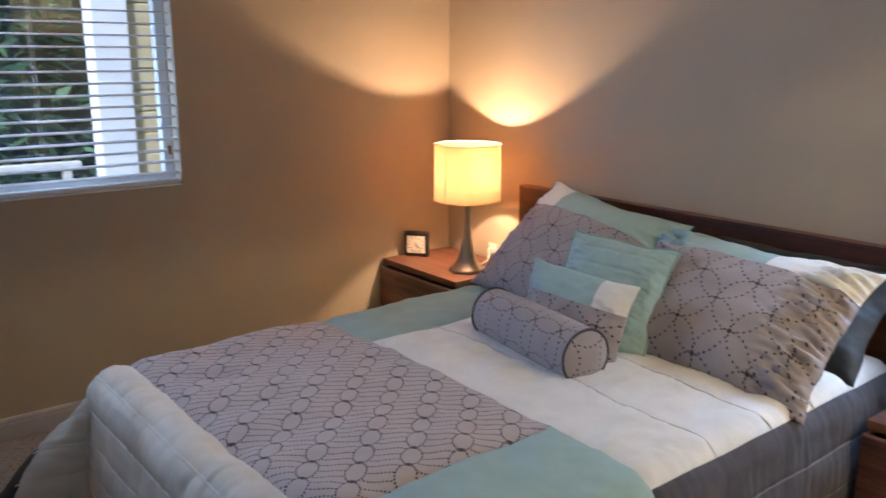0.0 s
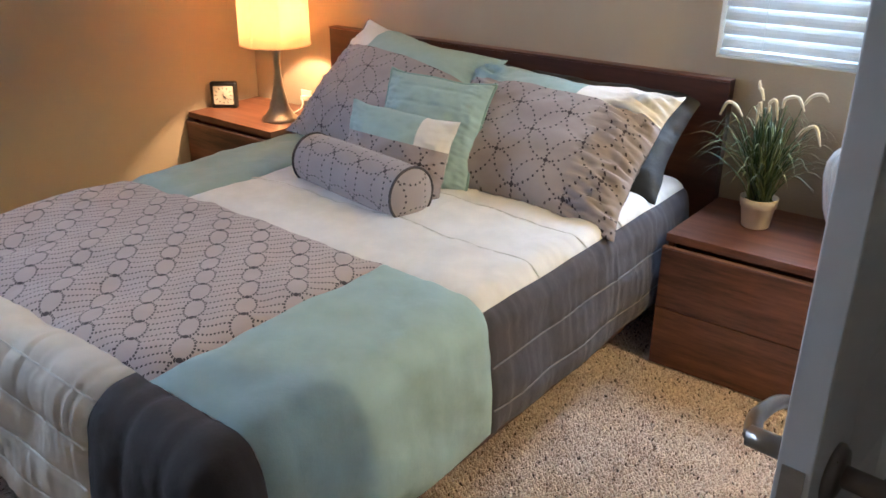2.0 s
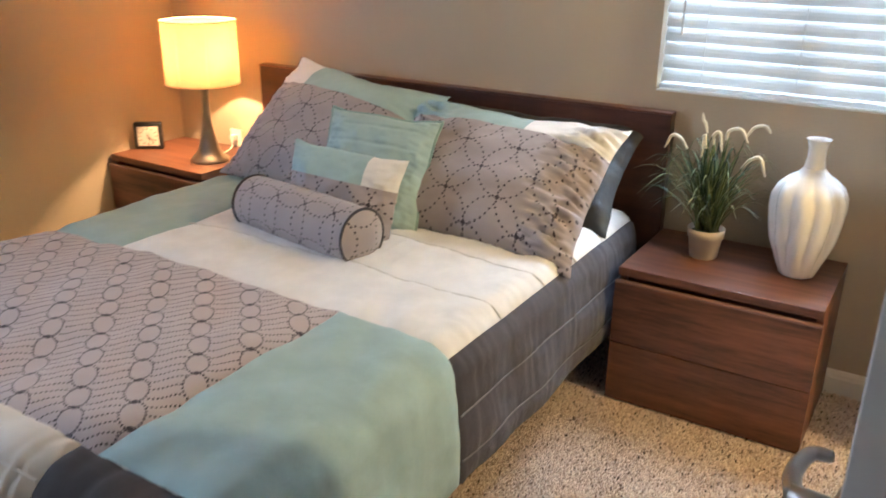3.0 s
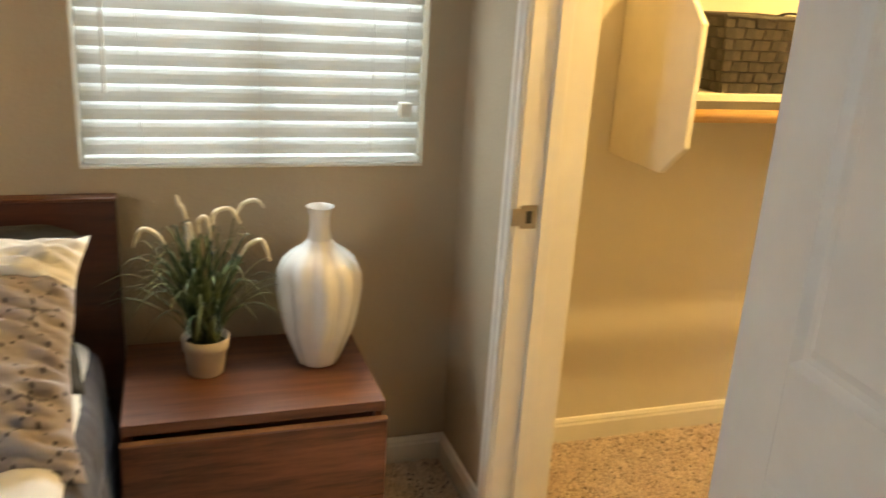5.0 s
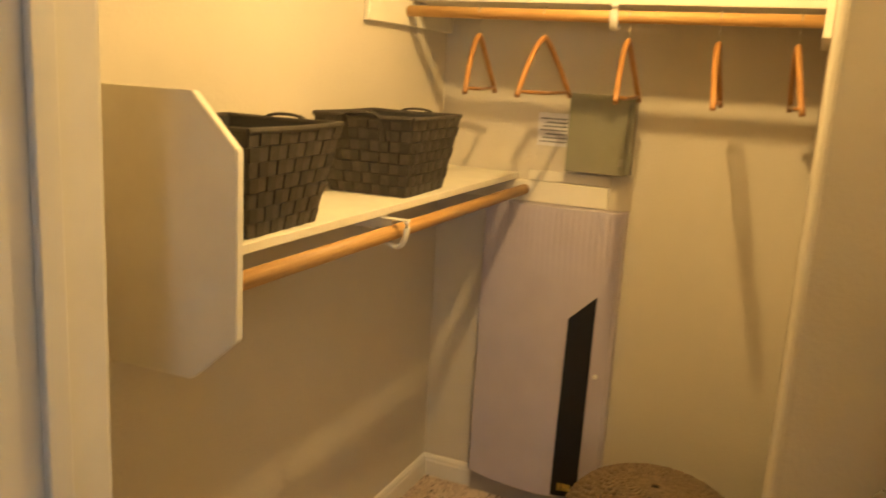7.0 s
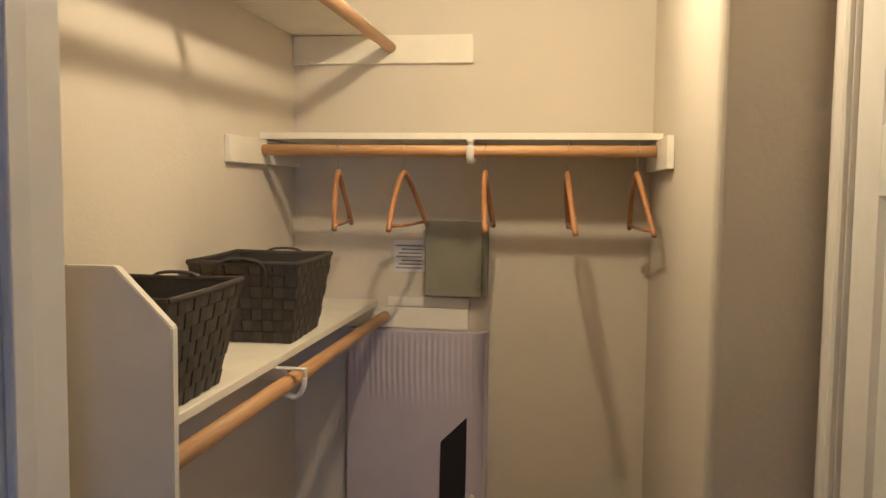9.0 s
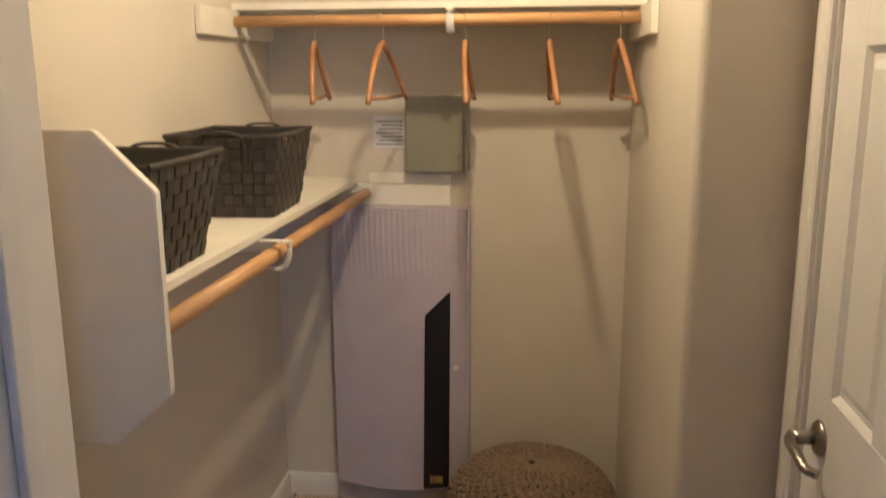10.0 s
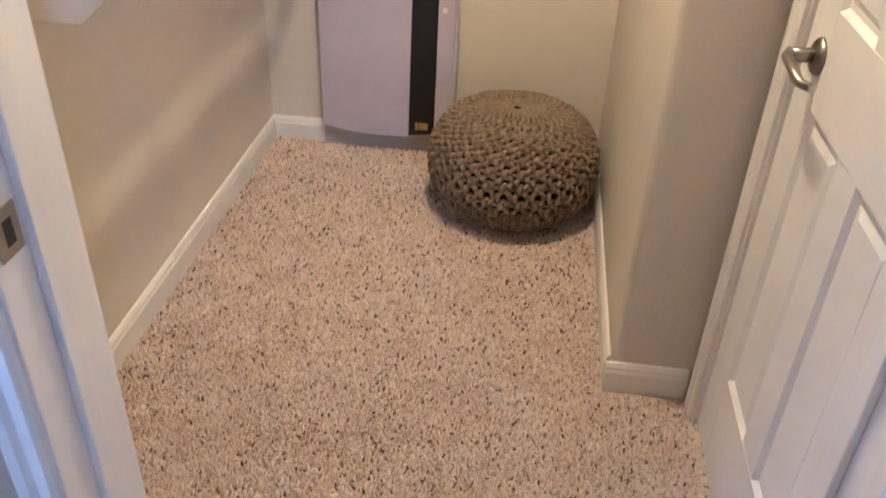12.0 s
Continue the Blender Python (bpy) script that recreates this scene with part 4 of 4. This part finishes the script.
bmesh.ops.bevel(bm, geom=bm.edges[:], offset=0.002, segments=2, affect="EDGES")
part("end_panel", local(bm, o), SHELFW, sh, "cream end panel with cut corners")
part("rear_cleat", local(box(0.496, EAST, -0.020, -0.001, 1.122, 1.205, 0.002), o), SHELFW, sh)
part("end_cleat", local(box(EAST - 0.019, EAST - 0.001, -0.630, -0.021, 1.132, 1.205, 0.002), o), SHELFW, sh)
part("rod", local(tube([(0.496, -0.335, 1.172), (1.3, -0.335, 1.171), (EAST - 0.02, -0.335, 1.172)], 0.018, 20), o), PINE, sh, "round pine hanging rod", True)


def bracket(parent, o, m):
    """A small curved shelf-and-rod bracket; local x sideways, y forwards from the wall, z down from the shelf's underside."""
    bm = box(-0.003, 0.003, -0.335, -0.0, -0.030, 0.0, 0.001)
    pts = bow([(0, -0.375, -0.003), (0, -0.374, -0.035), (0, -0.366, -0.058), (0, -0.350, -0.068), (0, -0.325, -0.060)], 6)
    tube(pts, 0.012, 10, bm=bm, flat=0.5)
    box(-0.010, 0.010, -0.38, -0.30, -0.004, 0.0, 0.001, bm=bm)
    part("bracket", local(moved(bm, m), o), TRIM, parent, "white metal shelf bracket")


bracket(sh, o, pose(1.135, 0, 1.207))

us = thing("closet_shelf", (1.3, -0.18, 2.15), "high cream shelf with a wooden hanging rod under it", "shelf")
o = (1.3, -0.18, 2.15)
part("board", local(box(0.166, EAST, -0.306, -0.001, 2.145, 2.165, 0.002), o), SHELFW, us)
part("end_cleat", local(box(EAST - 0.019, EAST - 0.001, -0.635, -0.001, 2.047, 2.143, 0.002), o), SHELFW, us)
part("rod", local(tube([(0.166, -0.35, 2.100), (1.3, -0.35, 2.099), (EAST - 0.02, -0.35, 2.100)], 0.018, 20), o), PINE, us, "round pine hanging rod", True)
bracket(us, o, pose(1.20, 0, 2.145))

es = thing("closet_shelf", (2.0, -0.62, 1.78), "cream shelf across the closet's end with a wooden hanging rod", "shelf")
o = (2.0, -0.62, 1.78)
part("board", local(box(1.825, EAST - 0.001, CS + 0.001, -0.001, 1.770, 1.790, 0.002), o), SHELFW, es)
part("side_cleat", local(box(1.555, EAST - 0.001, -0.020, -0.001, 1.690, 1.768, 0.002), o), SHELFW, es)
part("side_cleat", local(box(1.555, EAST - 0.001, CS + 0.001, CS + 0.020, 1.680, 1.768, 0.002), o), SHELFW, es)
part("rod", local(tube([(1.805, CS + 0.021, 1.736), (1.805, -0.6, 1.734), (1.805, -0.021, 1.736)], 0.017, 20), o), PINE_Y, es, "round pine hanging rod", True)
bracket(es, o, pose(EAST - 0.001, -0.672, 1.770, 0, 0, -90))

# ---- closet: hangers ----
WIRE = plain("hook_wire", (0.45, 0.42, 0.36), 0.3, 1.0)


def hanger(y, rz, first=None):
    m = pose(1.805, y, 1.736, 0, 0, rz)
    if first:
        return copy_thing(first, m)
    t = new("clothes_hanger")
    t.matrix_world = m
    tagged(t, "orange-brown wooden clothes hanger on a closet rod", "hanger", "hangers on the end rod")
    hook = bow([(0.0, 0, -0.062), (0.0, 0, -0.030), (0.014, 0, -0.018), (0.0205, 0, 0.0), (0.012, 0, 0.017), (-0.004, 0, 0.0205), (-0.017, 0, 0.012), (-0.020, 0, 0.0)], 5)
    part("hook", tube(hook, 0.0017, 8), WIRE, t, "bent wire hook", True)
    for s in (-1, 1):
        arm = bow([(0, 0, -0.066), (s * 0.045, 0, -0.088), (s * 0.125, -0.006, -0.155), (s * 0.200, -0.016, -0.235)], 5)
        part("arm", tube(arm, 0.0085, 10, taper=lambda k: 1.05 - 0.1 * k, flat=1.0), HANGERW, t, "", True)
    part("crossbar", tube([(-0.185, -0.014, -0.222), (0, -0.012, -0.226), (0.185, -0.014, -0.222)], 0.0055, 9), HANGERW, t, "", True)
    return t


h1 = hanger(-0.263, 8)
for y, a in ((-0.470, -6), (-0.716, 2), (-0.960, 3), (-1.160, 5.5)):
    hanger(y, a, h1)

# ---- closet: woven baskets ----
STRAP = plain("charcoal_strap", (0.040, 0.033, 0.026), 0.62, vary=0.25, scale=60, bump=0.6, fine=500)
STRAP2 = plain("charcoal_strap_across", (0.065, 0.055, 0.044), 0.58, vary=0.25, scale=60, bump=0.6, fine=500)


def basket(loc, bw, bd, tw, td, high, rz):
    """A tapered basket woven from flat straps round a thin liner; each strap bulges over and under."""
    t = thing("storage_basket", loc, "charcoal woven-strap storage basket with loop handles on the shelf", "basket", "baskets on the shelf", rz=rz)
    bm = bmesh.new()
    for k, flip in ((0.0, 1), (0.010, -1)):
        lo = [bm.verts.new((sx * (bw / 2 - 0.004 - k), sy * (bd / 2 - 0.004 - k), 0.003 + k)) for sx, sy in ((-1, -1), (1, -1), (1, 1), (-1, 1))]
        hi = [bm.verts.new((sx * (tw / 2 - 0.004 - k), sy * (td / 2 - 0.004 - k), high - 0.002)) for sx, sy in ((-1, -1), (1, -1), (1, 1), (-1, 1))]
        for i in range(4):
            bm.faces.new((lo[i], lo[(i + 1) % 4], hi[(i + 1) % 4], hi[i]))
        bm.faces.new(lo)
    part("liner", bm, BLACK_CLOTH, t)
    rows = 7
    for side in range(4):
        lb, lt, ob, ot = (bw, tw, bd, td) if side % 2 == 0 else (bd, td, bw, tw)
        cols = max(5, round((lb + lt) / 2 / 0.028))
        for r in range(rows):
            for c in range(cols):
                bm = bmesh.new()
                out = 0.0042 if (r + c + side) % 2 else 0.0018
                quad, top = [], []
                for cc, rr in ((c, r), (c + 1, r), (c + 1, r + 1), (c, r + 1)):
                    f = rr / rows
                    g = cc / cols - 0.5
                    inset = 0.025
                    gi = (cc + (inset if cc == c else -inset)) / cols - 0.5
                    fi = (rr + (inset if rr == r else -inset)) / rows
                    wd, dp = lb + (lt - lb) * f, (ob + (ot - ob) * f) / 2
                    quad.append(bm.verts.new((g * wd, -dp + 0.002, f * high)))
                    top.append(bm.verts.new((gi * (lb + (lt - lb) * fi), -(ob + (ot - ob) * fi) / 2 - out, fi * high)))
                bm.faces.new(top)
                for i in range(4):
                    bm.faces.new((quad[i], quad[(i + 1) % 4], top[(i + 1) % 4], top[i]))
                moved(bm, pose(0, 0, 0, 0, 0, 90 * side))
                part("strap", bm, STRAP if (r + c + side) % 2 else STRAP2, t)
    corners = [(sx * tw / 2, sy * td / 2, high) for sx, sy in ((-1, -1), (1, -1), (1, 1), (-1, 1))]
    for a, b in zip(corners, corners[1:] + corners[:1]):
        part("rim", tube([a, ((a[0] + b[0]) / 2, (a[1] + b[1]) / 2, high - 0.002), b], 0.0052, 8, flat=1.3), STRAP, t)
    for s in (-1, 1):
        x = s * (tw / 2 + 0.004)
        part("handle", tube(bow([(x - s * 0.012, -0.055, high - 0.06), (x, -0.052, high - 0.005), (x + s * 0.004, -0.028, high + 0.010), (x + s * 0.004, 0.028, high + 0.010), (x, 0.052, high - 0.005), (x - s * 0.012, 0.055, high - 0.06)], 5), 0.010, 8, flat=0.35), STRAP, t, "", True)
    return t


basket((0.755, -0.172, 1.228), 0.24, 0.22, 0.34, 0.29, 0.205, 2)
basket((1.435, -0.165, 1.228), 0.26, 0.22, 0.35, 0.28, 0.205, 3)

# ---- closet: media cabinet cover, meter box, sheet ----
LAV = Nodes("lavender_enamel", 0.35)
lv = LAV.coord()
LAVM = LAV.done(LAV.ramp(LAV.noise(lv, 5, 3), (0.3, (0.47, 0.42, 0.50)), (0.7, (0.53, 0.48, 0.56))))
GREYBASE = plain("grey_base_enamel", (0.42, 0.39, 0.36), 0.5, vary=0.05)
mp = thing("wall_cabinet", (EAST, -0.45, 0.0), "slim lavender cover panel with a black slot, standing against the wall", "cabinet")
part("plinth", box(-0.034, -0.001, -0.24, 0.24, 0.0, 0.10, 0.003), GREYBASE, mp)
bm = bmesh.new()


def cover_x(y):
    return -0.050 - 0.030 * (1 - (y / 0.24) ** 2)


N = 48
lo, hi = 0.092, 1.130
cols = []
for i in range(N + 1):
    y = -0.24 + 0.48 * i / N
    cols.append([bm.verts.new((cover_x(y) - (0.0012 if i % 2 and z > 0.9 else 0), y, z)) for z in (lo - 0.012 * (1 - (y / 0.24) ** 2), 0.45, 0.74, 0.86, 1.0, hi)])
for a, b in zip(cols, cols[1:]):
    for j in range(5):
        bm.faces.new((a[j], b[j], b[j + 1], a[j + 1]))
back = [[bm.verts.new((-0.001, y, z)) for z in (lo, hi)] for y in (-0.24, 0.24)]
bm.faces.new([c[-1] for c in cols] + [back[1][1], back[0][1]])
bm.faces.new([c[0] for c in cols] + [back[1][0], back[0][0]])
bm.faces.new(cols[0] + [back[0][1], back[0][0]])
bm.faces.new(cols[-1] + [back[1][1], back[1][0]])
part("cover", bm, LAVM, mp, "lavender bowed cover with fine ribs", False)
bm = bmesh.new()
slot = [(-0.088, 0.090), (-0.180, 0.096), (-0.186, 0.838), (-0.098, 0.752)]
rows = [[bm.verts.new((cover_x(y) - d, y, z)) for y, z in slot] for d in (0.006, -0.004)]
for i in range(4):
    bm.faces.new((rows[0][i], rows[0][(i + 1) % 4], rows[1][(i + 1) % 4], rows[1][i]))
bm.faces.new(rows[0]), bm.faces.new(rows[1])
slot_ob = part("slot", bm, plain("gloss_black", (0.005, 0.005, 0.006), 0.45), mp, "glossy black slanted slot")
GOLD = plain("gold_print", (0.45, 0.33, 0.10), 0.4, 0.5)
for k, (y, z, w2, h2) in enumerate(((-0.118, 0.128, 0.006, 0.014), (-0.142, 0.134, 0.016, 0.007), (-0.142, 0.120, 0.016, 0.005))):
    x = cover_x(y) - 0.0085
    part("emblem_bar", box(x, x + 0.003, y - w2, y + w2, z - h2, z + h2), GOLD, slot_ob)
part("edge_strip", box(-0.054, -0.001, -0.252, -0.241, lo, hi + 0.004, 0.002), LAVM, mp)
part("button", moved(lathe([(0.010, 0), (0.009, 0.005), (0.004, 0.007)], 20), pose(cover_x(-0.21) + 0.001, -0.205, 0.555, 0, -90)), TRIM, mp, "", True)

mb = thing("meter_box", (EAST, -0.585, 1.255), "grey-green painted steel utility box on the wall", "utility box")
BOXM = plain("box_enamel", (0.235, 0.225, 0.165), 0.45, vary=0.06, bump=0.05)
part("body", box(-0.046, -0.001, -0.112, 0.100, 0.0, 0.255, 0.003), BOXM, mb)
part("door", box(-0.056, -0.047, -0.095, 0.102, -0.002, 0.257, 0.002), BOXM, mb)
part("latch", box(-0.060, -0.055, -0.088, -0.076, 0.03, 0.055, 0.001), STEEL, mb)
sheet = thing("notice_sheet", (EAST - 0.001, -0.418, 1.328), "white sheet with grey bars for hanger shadows, taped to the closet wall", "paper sheet")
part("paper", box(-0.0022, -0.0005, -0.056, 0.056, 0, 0.112, 0.0004), plain("paper_white", (0.70, 0.69, 0.72), 0.7, vary=0.03), sheet)
# grey bars across the paper stand for the hangers' striped shadows
for k in range(7):
    part("print_bar", box(-0.0032, -0.0020, -0.046, 0.048 - 0.01 * (k % 3), 0.012 + k * 0.013, 0.017 + k * 0.013), plain("shadow_grey", (0.20, 0.20, 0.22), 0.8) if k == 0 else bpy.data.materials["shadow_grey"], sheet)
solid("wall_patch", box(EAST - 0.012, EAST - 0.001, -0.632, -0.345, 1.208, 1.242, 0.001), SHELFW, "painted wooden strip above the cabinet", "trim")

# ---- closet: knitted pouf ----
pouf = thing("knitted_pouf", (1.79, -0.935, 0.0), "round chunky-knit taupe floor pouf", "pouf")
PR, PH = 0.272, 0.365


def pouf_at(a, k):
    """Place and outward way at angle a and height share k from the floor (0) to the crown (1)."""
    ph = -math.pi / 2 * 0.86 + k * (math.pi / 2 * 0.86 + math.pi / 2)
    c, s = math.cos(ph), math.sin(ph)
    r = PR * abs(c) ** 0.72
    z = PH / 2 + PH / 2 * (abs(s) ** 0.85) * (1 if s > 0 else -1) * (1.0 if s > 0 else 1.02)
    p = Vector((r * math.cos(a), r * math.sin(a), max(0.012, z)))
    nrm = Vector((c * math.cos(a), c * math.sin(a), s * 1.2)).normalized()
    return p, nrm


# near-black core: the shade in the holes of the knit, put into its colour
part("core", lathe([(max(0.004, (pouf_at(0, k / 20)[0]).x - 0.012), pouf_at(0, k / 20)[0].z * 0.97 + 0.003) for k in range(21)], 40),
     plain("pouf_gap_shade", (0.016, 0.012, 0.008), 0.95), pouf, "", True)
YARN = plain("taupe_yarn", (0.205, 0.148, 0.092), 0.9, vary=0.25, scale=70, bump=0.9, fine=420)
verts, faces = [], []
COLS, ROWS, SEG = 66, 25, 5


def yarn(points):
    """One strand; points: place, outward way and radius."""
    base, n = len(verts), len(points)
    for q, (p, nrm, rad) in enumerate(points):
        d = (points[min(q + 1, n - 1)][0] - points[max(q - 1, 0)][0]).normalized()
        side = d.cross(nrm).normalized()
        over = side.cross(d)
        for g in range(SEG):
            verts.append(p + (side * math.cos(2 * math.pi * g / SEG) + over * math.sin(2 * math.pi * g / SEG)) * rad)
    for q in range(n - 1):
        for g in range(SEG):
            a0, a1 = base + q * SEG + g, base + q * SEG + (g + 1) % SEG
            faces.append((a0, a1, a1 + SEG, a0 + SEG))
    faces.append(tuple(base + g for g in range(SEG))[::-1])
    faces.append(tuple(base + (n - 1) * SEG + g for g in range(SEG)))


knit = random.Random(4)
STEP = 2 * math.pi / COLS
for c in range(COLS):
    strand = []
    for q in range(ROWS * 5 + 1):
        f = q / 5
        k = 0.01 + 0.985 * f / ROWS
        swing = math.sin(math.pi * f + math.pi * (c % 2)) * 0.24
        p, nrm = pouf_at(STEP * (c + swing), k)
        fit = min(1.0, p.xy.length / 0.17)
        bulge = abs(math.sin(math.pi * (f + 0.5 * (c % 2)))) ** 0.8
        strand.append((p + nrm * ((0.009 * bulge + 0.0012 * knit.uniform(-1, 1)) * fit - 0.004), nrm, (0.0056 + 0.0030 * bulge) * (0.22 + 0.78 * fit)))
    yarn(strand)
    for r in range(1, ROWS - 2):
        f = r + (0.5 if c % 2 else 0.0)
        link = []
        for h in (0.0, 0.5, 1.0):
            p, nrm = pouf_at(STEP * (c + h), 0.01 + 0.975 * (f + 0.25 * math.sin(math.pi * h)) / ROWS)
            fit = min(1.0, p.xy.length / 0.17)
            link.append((p + nrm * (0.003 - 0.005), nrm, 0.0074 * fit))
        yarn(link)
me = bpy.data.meshes.new("knit_stitches")
me.from_pydata([tuple(v) for v in verts], [], faces)
me.materials.append(YARN)
for p in me.polygons:
    p.use_smooth = True
part("knit_cover", me, YARN, pouf, "chunky taupe knit")

# ---- outdoors, seen through the west window ----
GRASS = plain("ground_soil", (0.10, 0.11, 0.06), 0.95, vary=0.3, scale=2, bump=0.5)
solid("ground", box(-400, 400, -400, 400, -0.40, -0.25), GRASS, "plain ground outside", "ground")
hw = thing("neighbour_wall", (-5.2, 0.4, -0.25), "pale yellow house wall with a white corner post", "house wall", kind="structure")
SIDING = plain("yellow_siding", (0.62, 0.50, 0.27), 0.7, vary=0.05)
for k in range(26):
    part("siding_board", box(-0.02, 0.02 - 0.006 * (k % 1), -1.52, 1.6, 0.0 + k * 0.13, 0.124 + k * 0.13, 0.006, 1), SIDING, hw)
part("backing", box(-0.10, -0.021, -1.52, 1.6, 0, 3.4), SIDING, hw)
part("corner_post", box(-0.12, 0.05, -1.74, -1.525, 0, 3.4, 0.006), plain("post_white", (0.85, 0.85, 0.84), 0.5, vary=0.02), hw, "white corner post")
rl = thing("garden_rail", (-6.2, -3.5, -0.25), "white top rail over a low brick garden wall", "fence")
part("top_rail", box(-0.04, 0.04, -3.4, 2.3, 0.98, 1.03, 0.006), TRIM, rl)
BRICK = plain("brick_red", (0.30, 0.14, 0.10), 0.85, vary=0.25, scale=3)
part("mortar", box(-0.09, 0.045, -3.4, 2.3, 0, 0.86), plain("mortar", (0.45, 0.40, 0.36), 0.9), rl)
bm = box(-0.05, 0.05, -0.105, 0.105, -0.032, 0.032, 0.006, 1)
brick_me = finish("brick", bm, BRICK)
for r in range(11):
    for c in range(24):
        bk = part("brick", brick_me, BRICK, rl)
        bk.location = (0.008, -3.25 + c * 0.225 + (0.112 if r % 2 else 0), 0.05 + r * 0.075)
for y in (-3.3, -1.9, -0.5, 0.9, 2.2):
    part("rail_post", box(-0.03, 0.03, y - 0.03, y + 0.03, 0.86, 0.985, 0.004), TRIM, rl)
rng = random.Random(9)
lv, lf = [], []
for i in range(9000):
    c = Vector((-8.2 + rng.gauss(0, 0.55), rng.uniform(-8.5, -0.4), rng.uniform(-0.2, 4.2)))
    c.x += 0.5 * math.sin(c.y * 2.1) + 0.3 * math.sin(c.z * 3 + c.y)
    d = Vector((rng.uniform(-1, 1), rng.uniform(-1, 1), rng.uniform(-0.6, 0.6))).normalized()
    e = d.cross(Vector((rng.uniform(-1, 1), rng.uniform(-1, 1), 1))).normalized()
    l, wd = rng.uniform(0.07, 0.16), rng.uniform(0.025, 0.05)
    q = len(lv)
    lv += [tuple(c - d * l), tuple(c + e * wd), tuple(c + d * l), tuple(c - e * wd)]
    lf.append((q, q + 1, q + 2, q + 3))
me = bpy.data.meshes.new("hedge")
me.from_pydata(lv, [], lf)
hl = Nodes("hedge_leaf", 0.5)
geo = hl.t.nodes.new("ShaderNodeNewGeometry")
me.materials.append(hl.done(hl.ramp(geo.outputs["Random Per Island"], (0.1, (0.03, 0.08, 0.03)), (0.6, (0.08, 0.17, 0.07)), (0.95, (0.18, 0.30, 0.14)))))
tagged(new("hedge", me), "tall dense green hedge behind the garden wall", "hedge", "", "stuff")
# added sheet behind the leaves, its dark colour standing for the hedge's inner shade
solid("backdrop", box(-9.9, -9.7, -12, 0.5, -0.25, 4.5), plain("hedge_shade", (0.020, 0.035, 0.018), 0.95, vary=0.4, scale=3), "added dark sheet coloured as the shade deep in the hedge", "backdrop")


# ---- carpet pile where the camera passes nearest ----
PILE = Nodes("carpet_tuft", 0.95)
pg = PILE.t.nodes.new("ShaderNodeNewGeometry")
PILE.b.inputs["Sheen Weight"].default_value = 0.3
rnd = PILE.t.nodes.new("ShaderNodeValToRGB")
rnd.color_ramp.interpolation = "CONSTANT"
el = rnd.color_ramp.elements
while len(el) < 6:
    el.new(0.5)
for e, (p, c) in zip(el, ((0.0, (0.085, 0.055, 0.042)), (0.03, (0.22, 0.15, 0.115)), (0.07, (0.50, 0.385, 0.31)), (0.30, (0.63, 0.50, 0.41)), (0.60, (0.72, 0.59, 0.495)), (0.85, (0.79, 0.67, 0.57)))):
    e.position, e.color = p, (*c, 1)
PILE.put(pg.outputs["Random Per Island"], rnd.inputs[0])
PILEM = PILE.done(PILE.mix(PILE.ramp(PILE.noise(PILE.coord(), 9, 3), (0.42, (0, 0, 0)), (0.62, (0.30, 0.30, 0.30))), rnd.outputs[0], (0.62, 0.50, 0.42), "MULTIPLY"))


def pile(name, x0, x1, y0, y1, pitch, seed):
    """Upright tufts of cut yarn, four sides each, joined in one mesh."""
    g = np.random.RandomState(seed)
    xs, ys = np.meshgrid(np.arange(x0, x1, pitch), np.arange(y0, y1, pitch))
    n = xs.size
    c = np.stack([xs.ravel() + g.uniform(-0.5, 0.5, n) * pitch, ys.ravel() + g.uniform(-0.5, 0.5, n) * pitch, np.full(n, -0.001)], 1)
    size, a = g.uniform(0.55, 0.95, n) * pitch * 0.62, g.uniform(0, 2 * np.pi, n)
    tip = c + np.stack([g.normal(0, 0.0035, n), g.normal(0, 0.0035, n), g.uniform(0.006, 0.0125, n)], 1)
    rows = []
    for k in range(4):
        rows.append(c + np.stack([np.cos(a + k * np.pi / 2) * size, np.sin(a + k * np.pi / 2) * size, np.zeros(n)], 1))
    for k in range(4):
        rows.append(tip + np.stack([np.cos(a + k * np.pi / 2) * size * 0.8, np.sin(a + k * np.pi / 2) * size * 0.8, g.uniform(-0.001, 0.001, n)], 1))
    v = np.stack(rows, 1).reshape(-1, 3)
    b = np.arange(n)[:, None] * 8
    f = np.stack([b + np.array([k, (k + 1) % 4, 4 + (k + 1) % 4, 4 + k]) for k in range(4)] + [b + np.array([4, 5, 6, 7])], 1).reshape(-1, 4)
    me = bpy.data.meshes.new(name)
    me.vertices.add(len(v)), me.loops.add(f.size), me.polygons.add(len(f))
    me.vertices.foreach_set("co", v.ravel().astype(np.float32))
    me.loops.foreach_set("vertex_index", f.ravel().astype(np.int32))
    me.polygons.foreach_set("loop_start", np.arange(0, f.size, 4, dtype=np.int32))
    me.update(calc_edges=True)
    me.materials.append(PILEM)
    return tagged(new(name, me), "beige cut-pile carpet tufts with dark flecks", "carpet pile", "", "stuff")


pile("carpet_pile", 0.0, 0.90, -1.42, -0.02, 0.0068, 1)
pile("carpet_pile", 0.90, 2.14, -1.22, -0.02, 0.0078, 2)
pile("carpet_pile", -1.25, -0.02, -2.2, -0.02, 0.0070, 3)
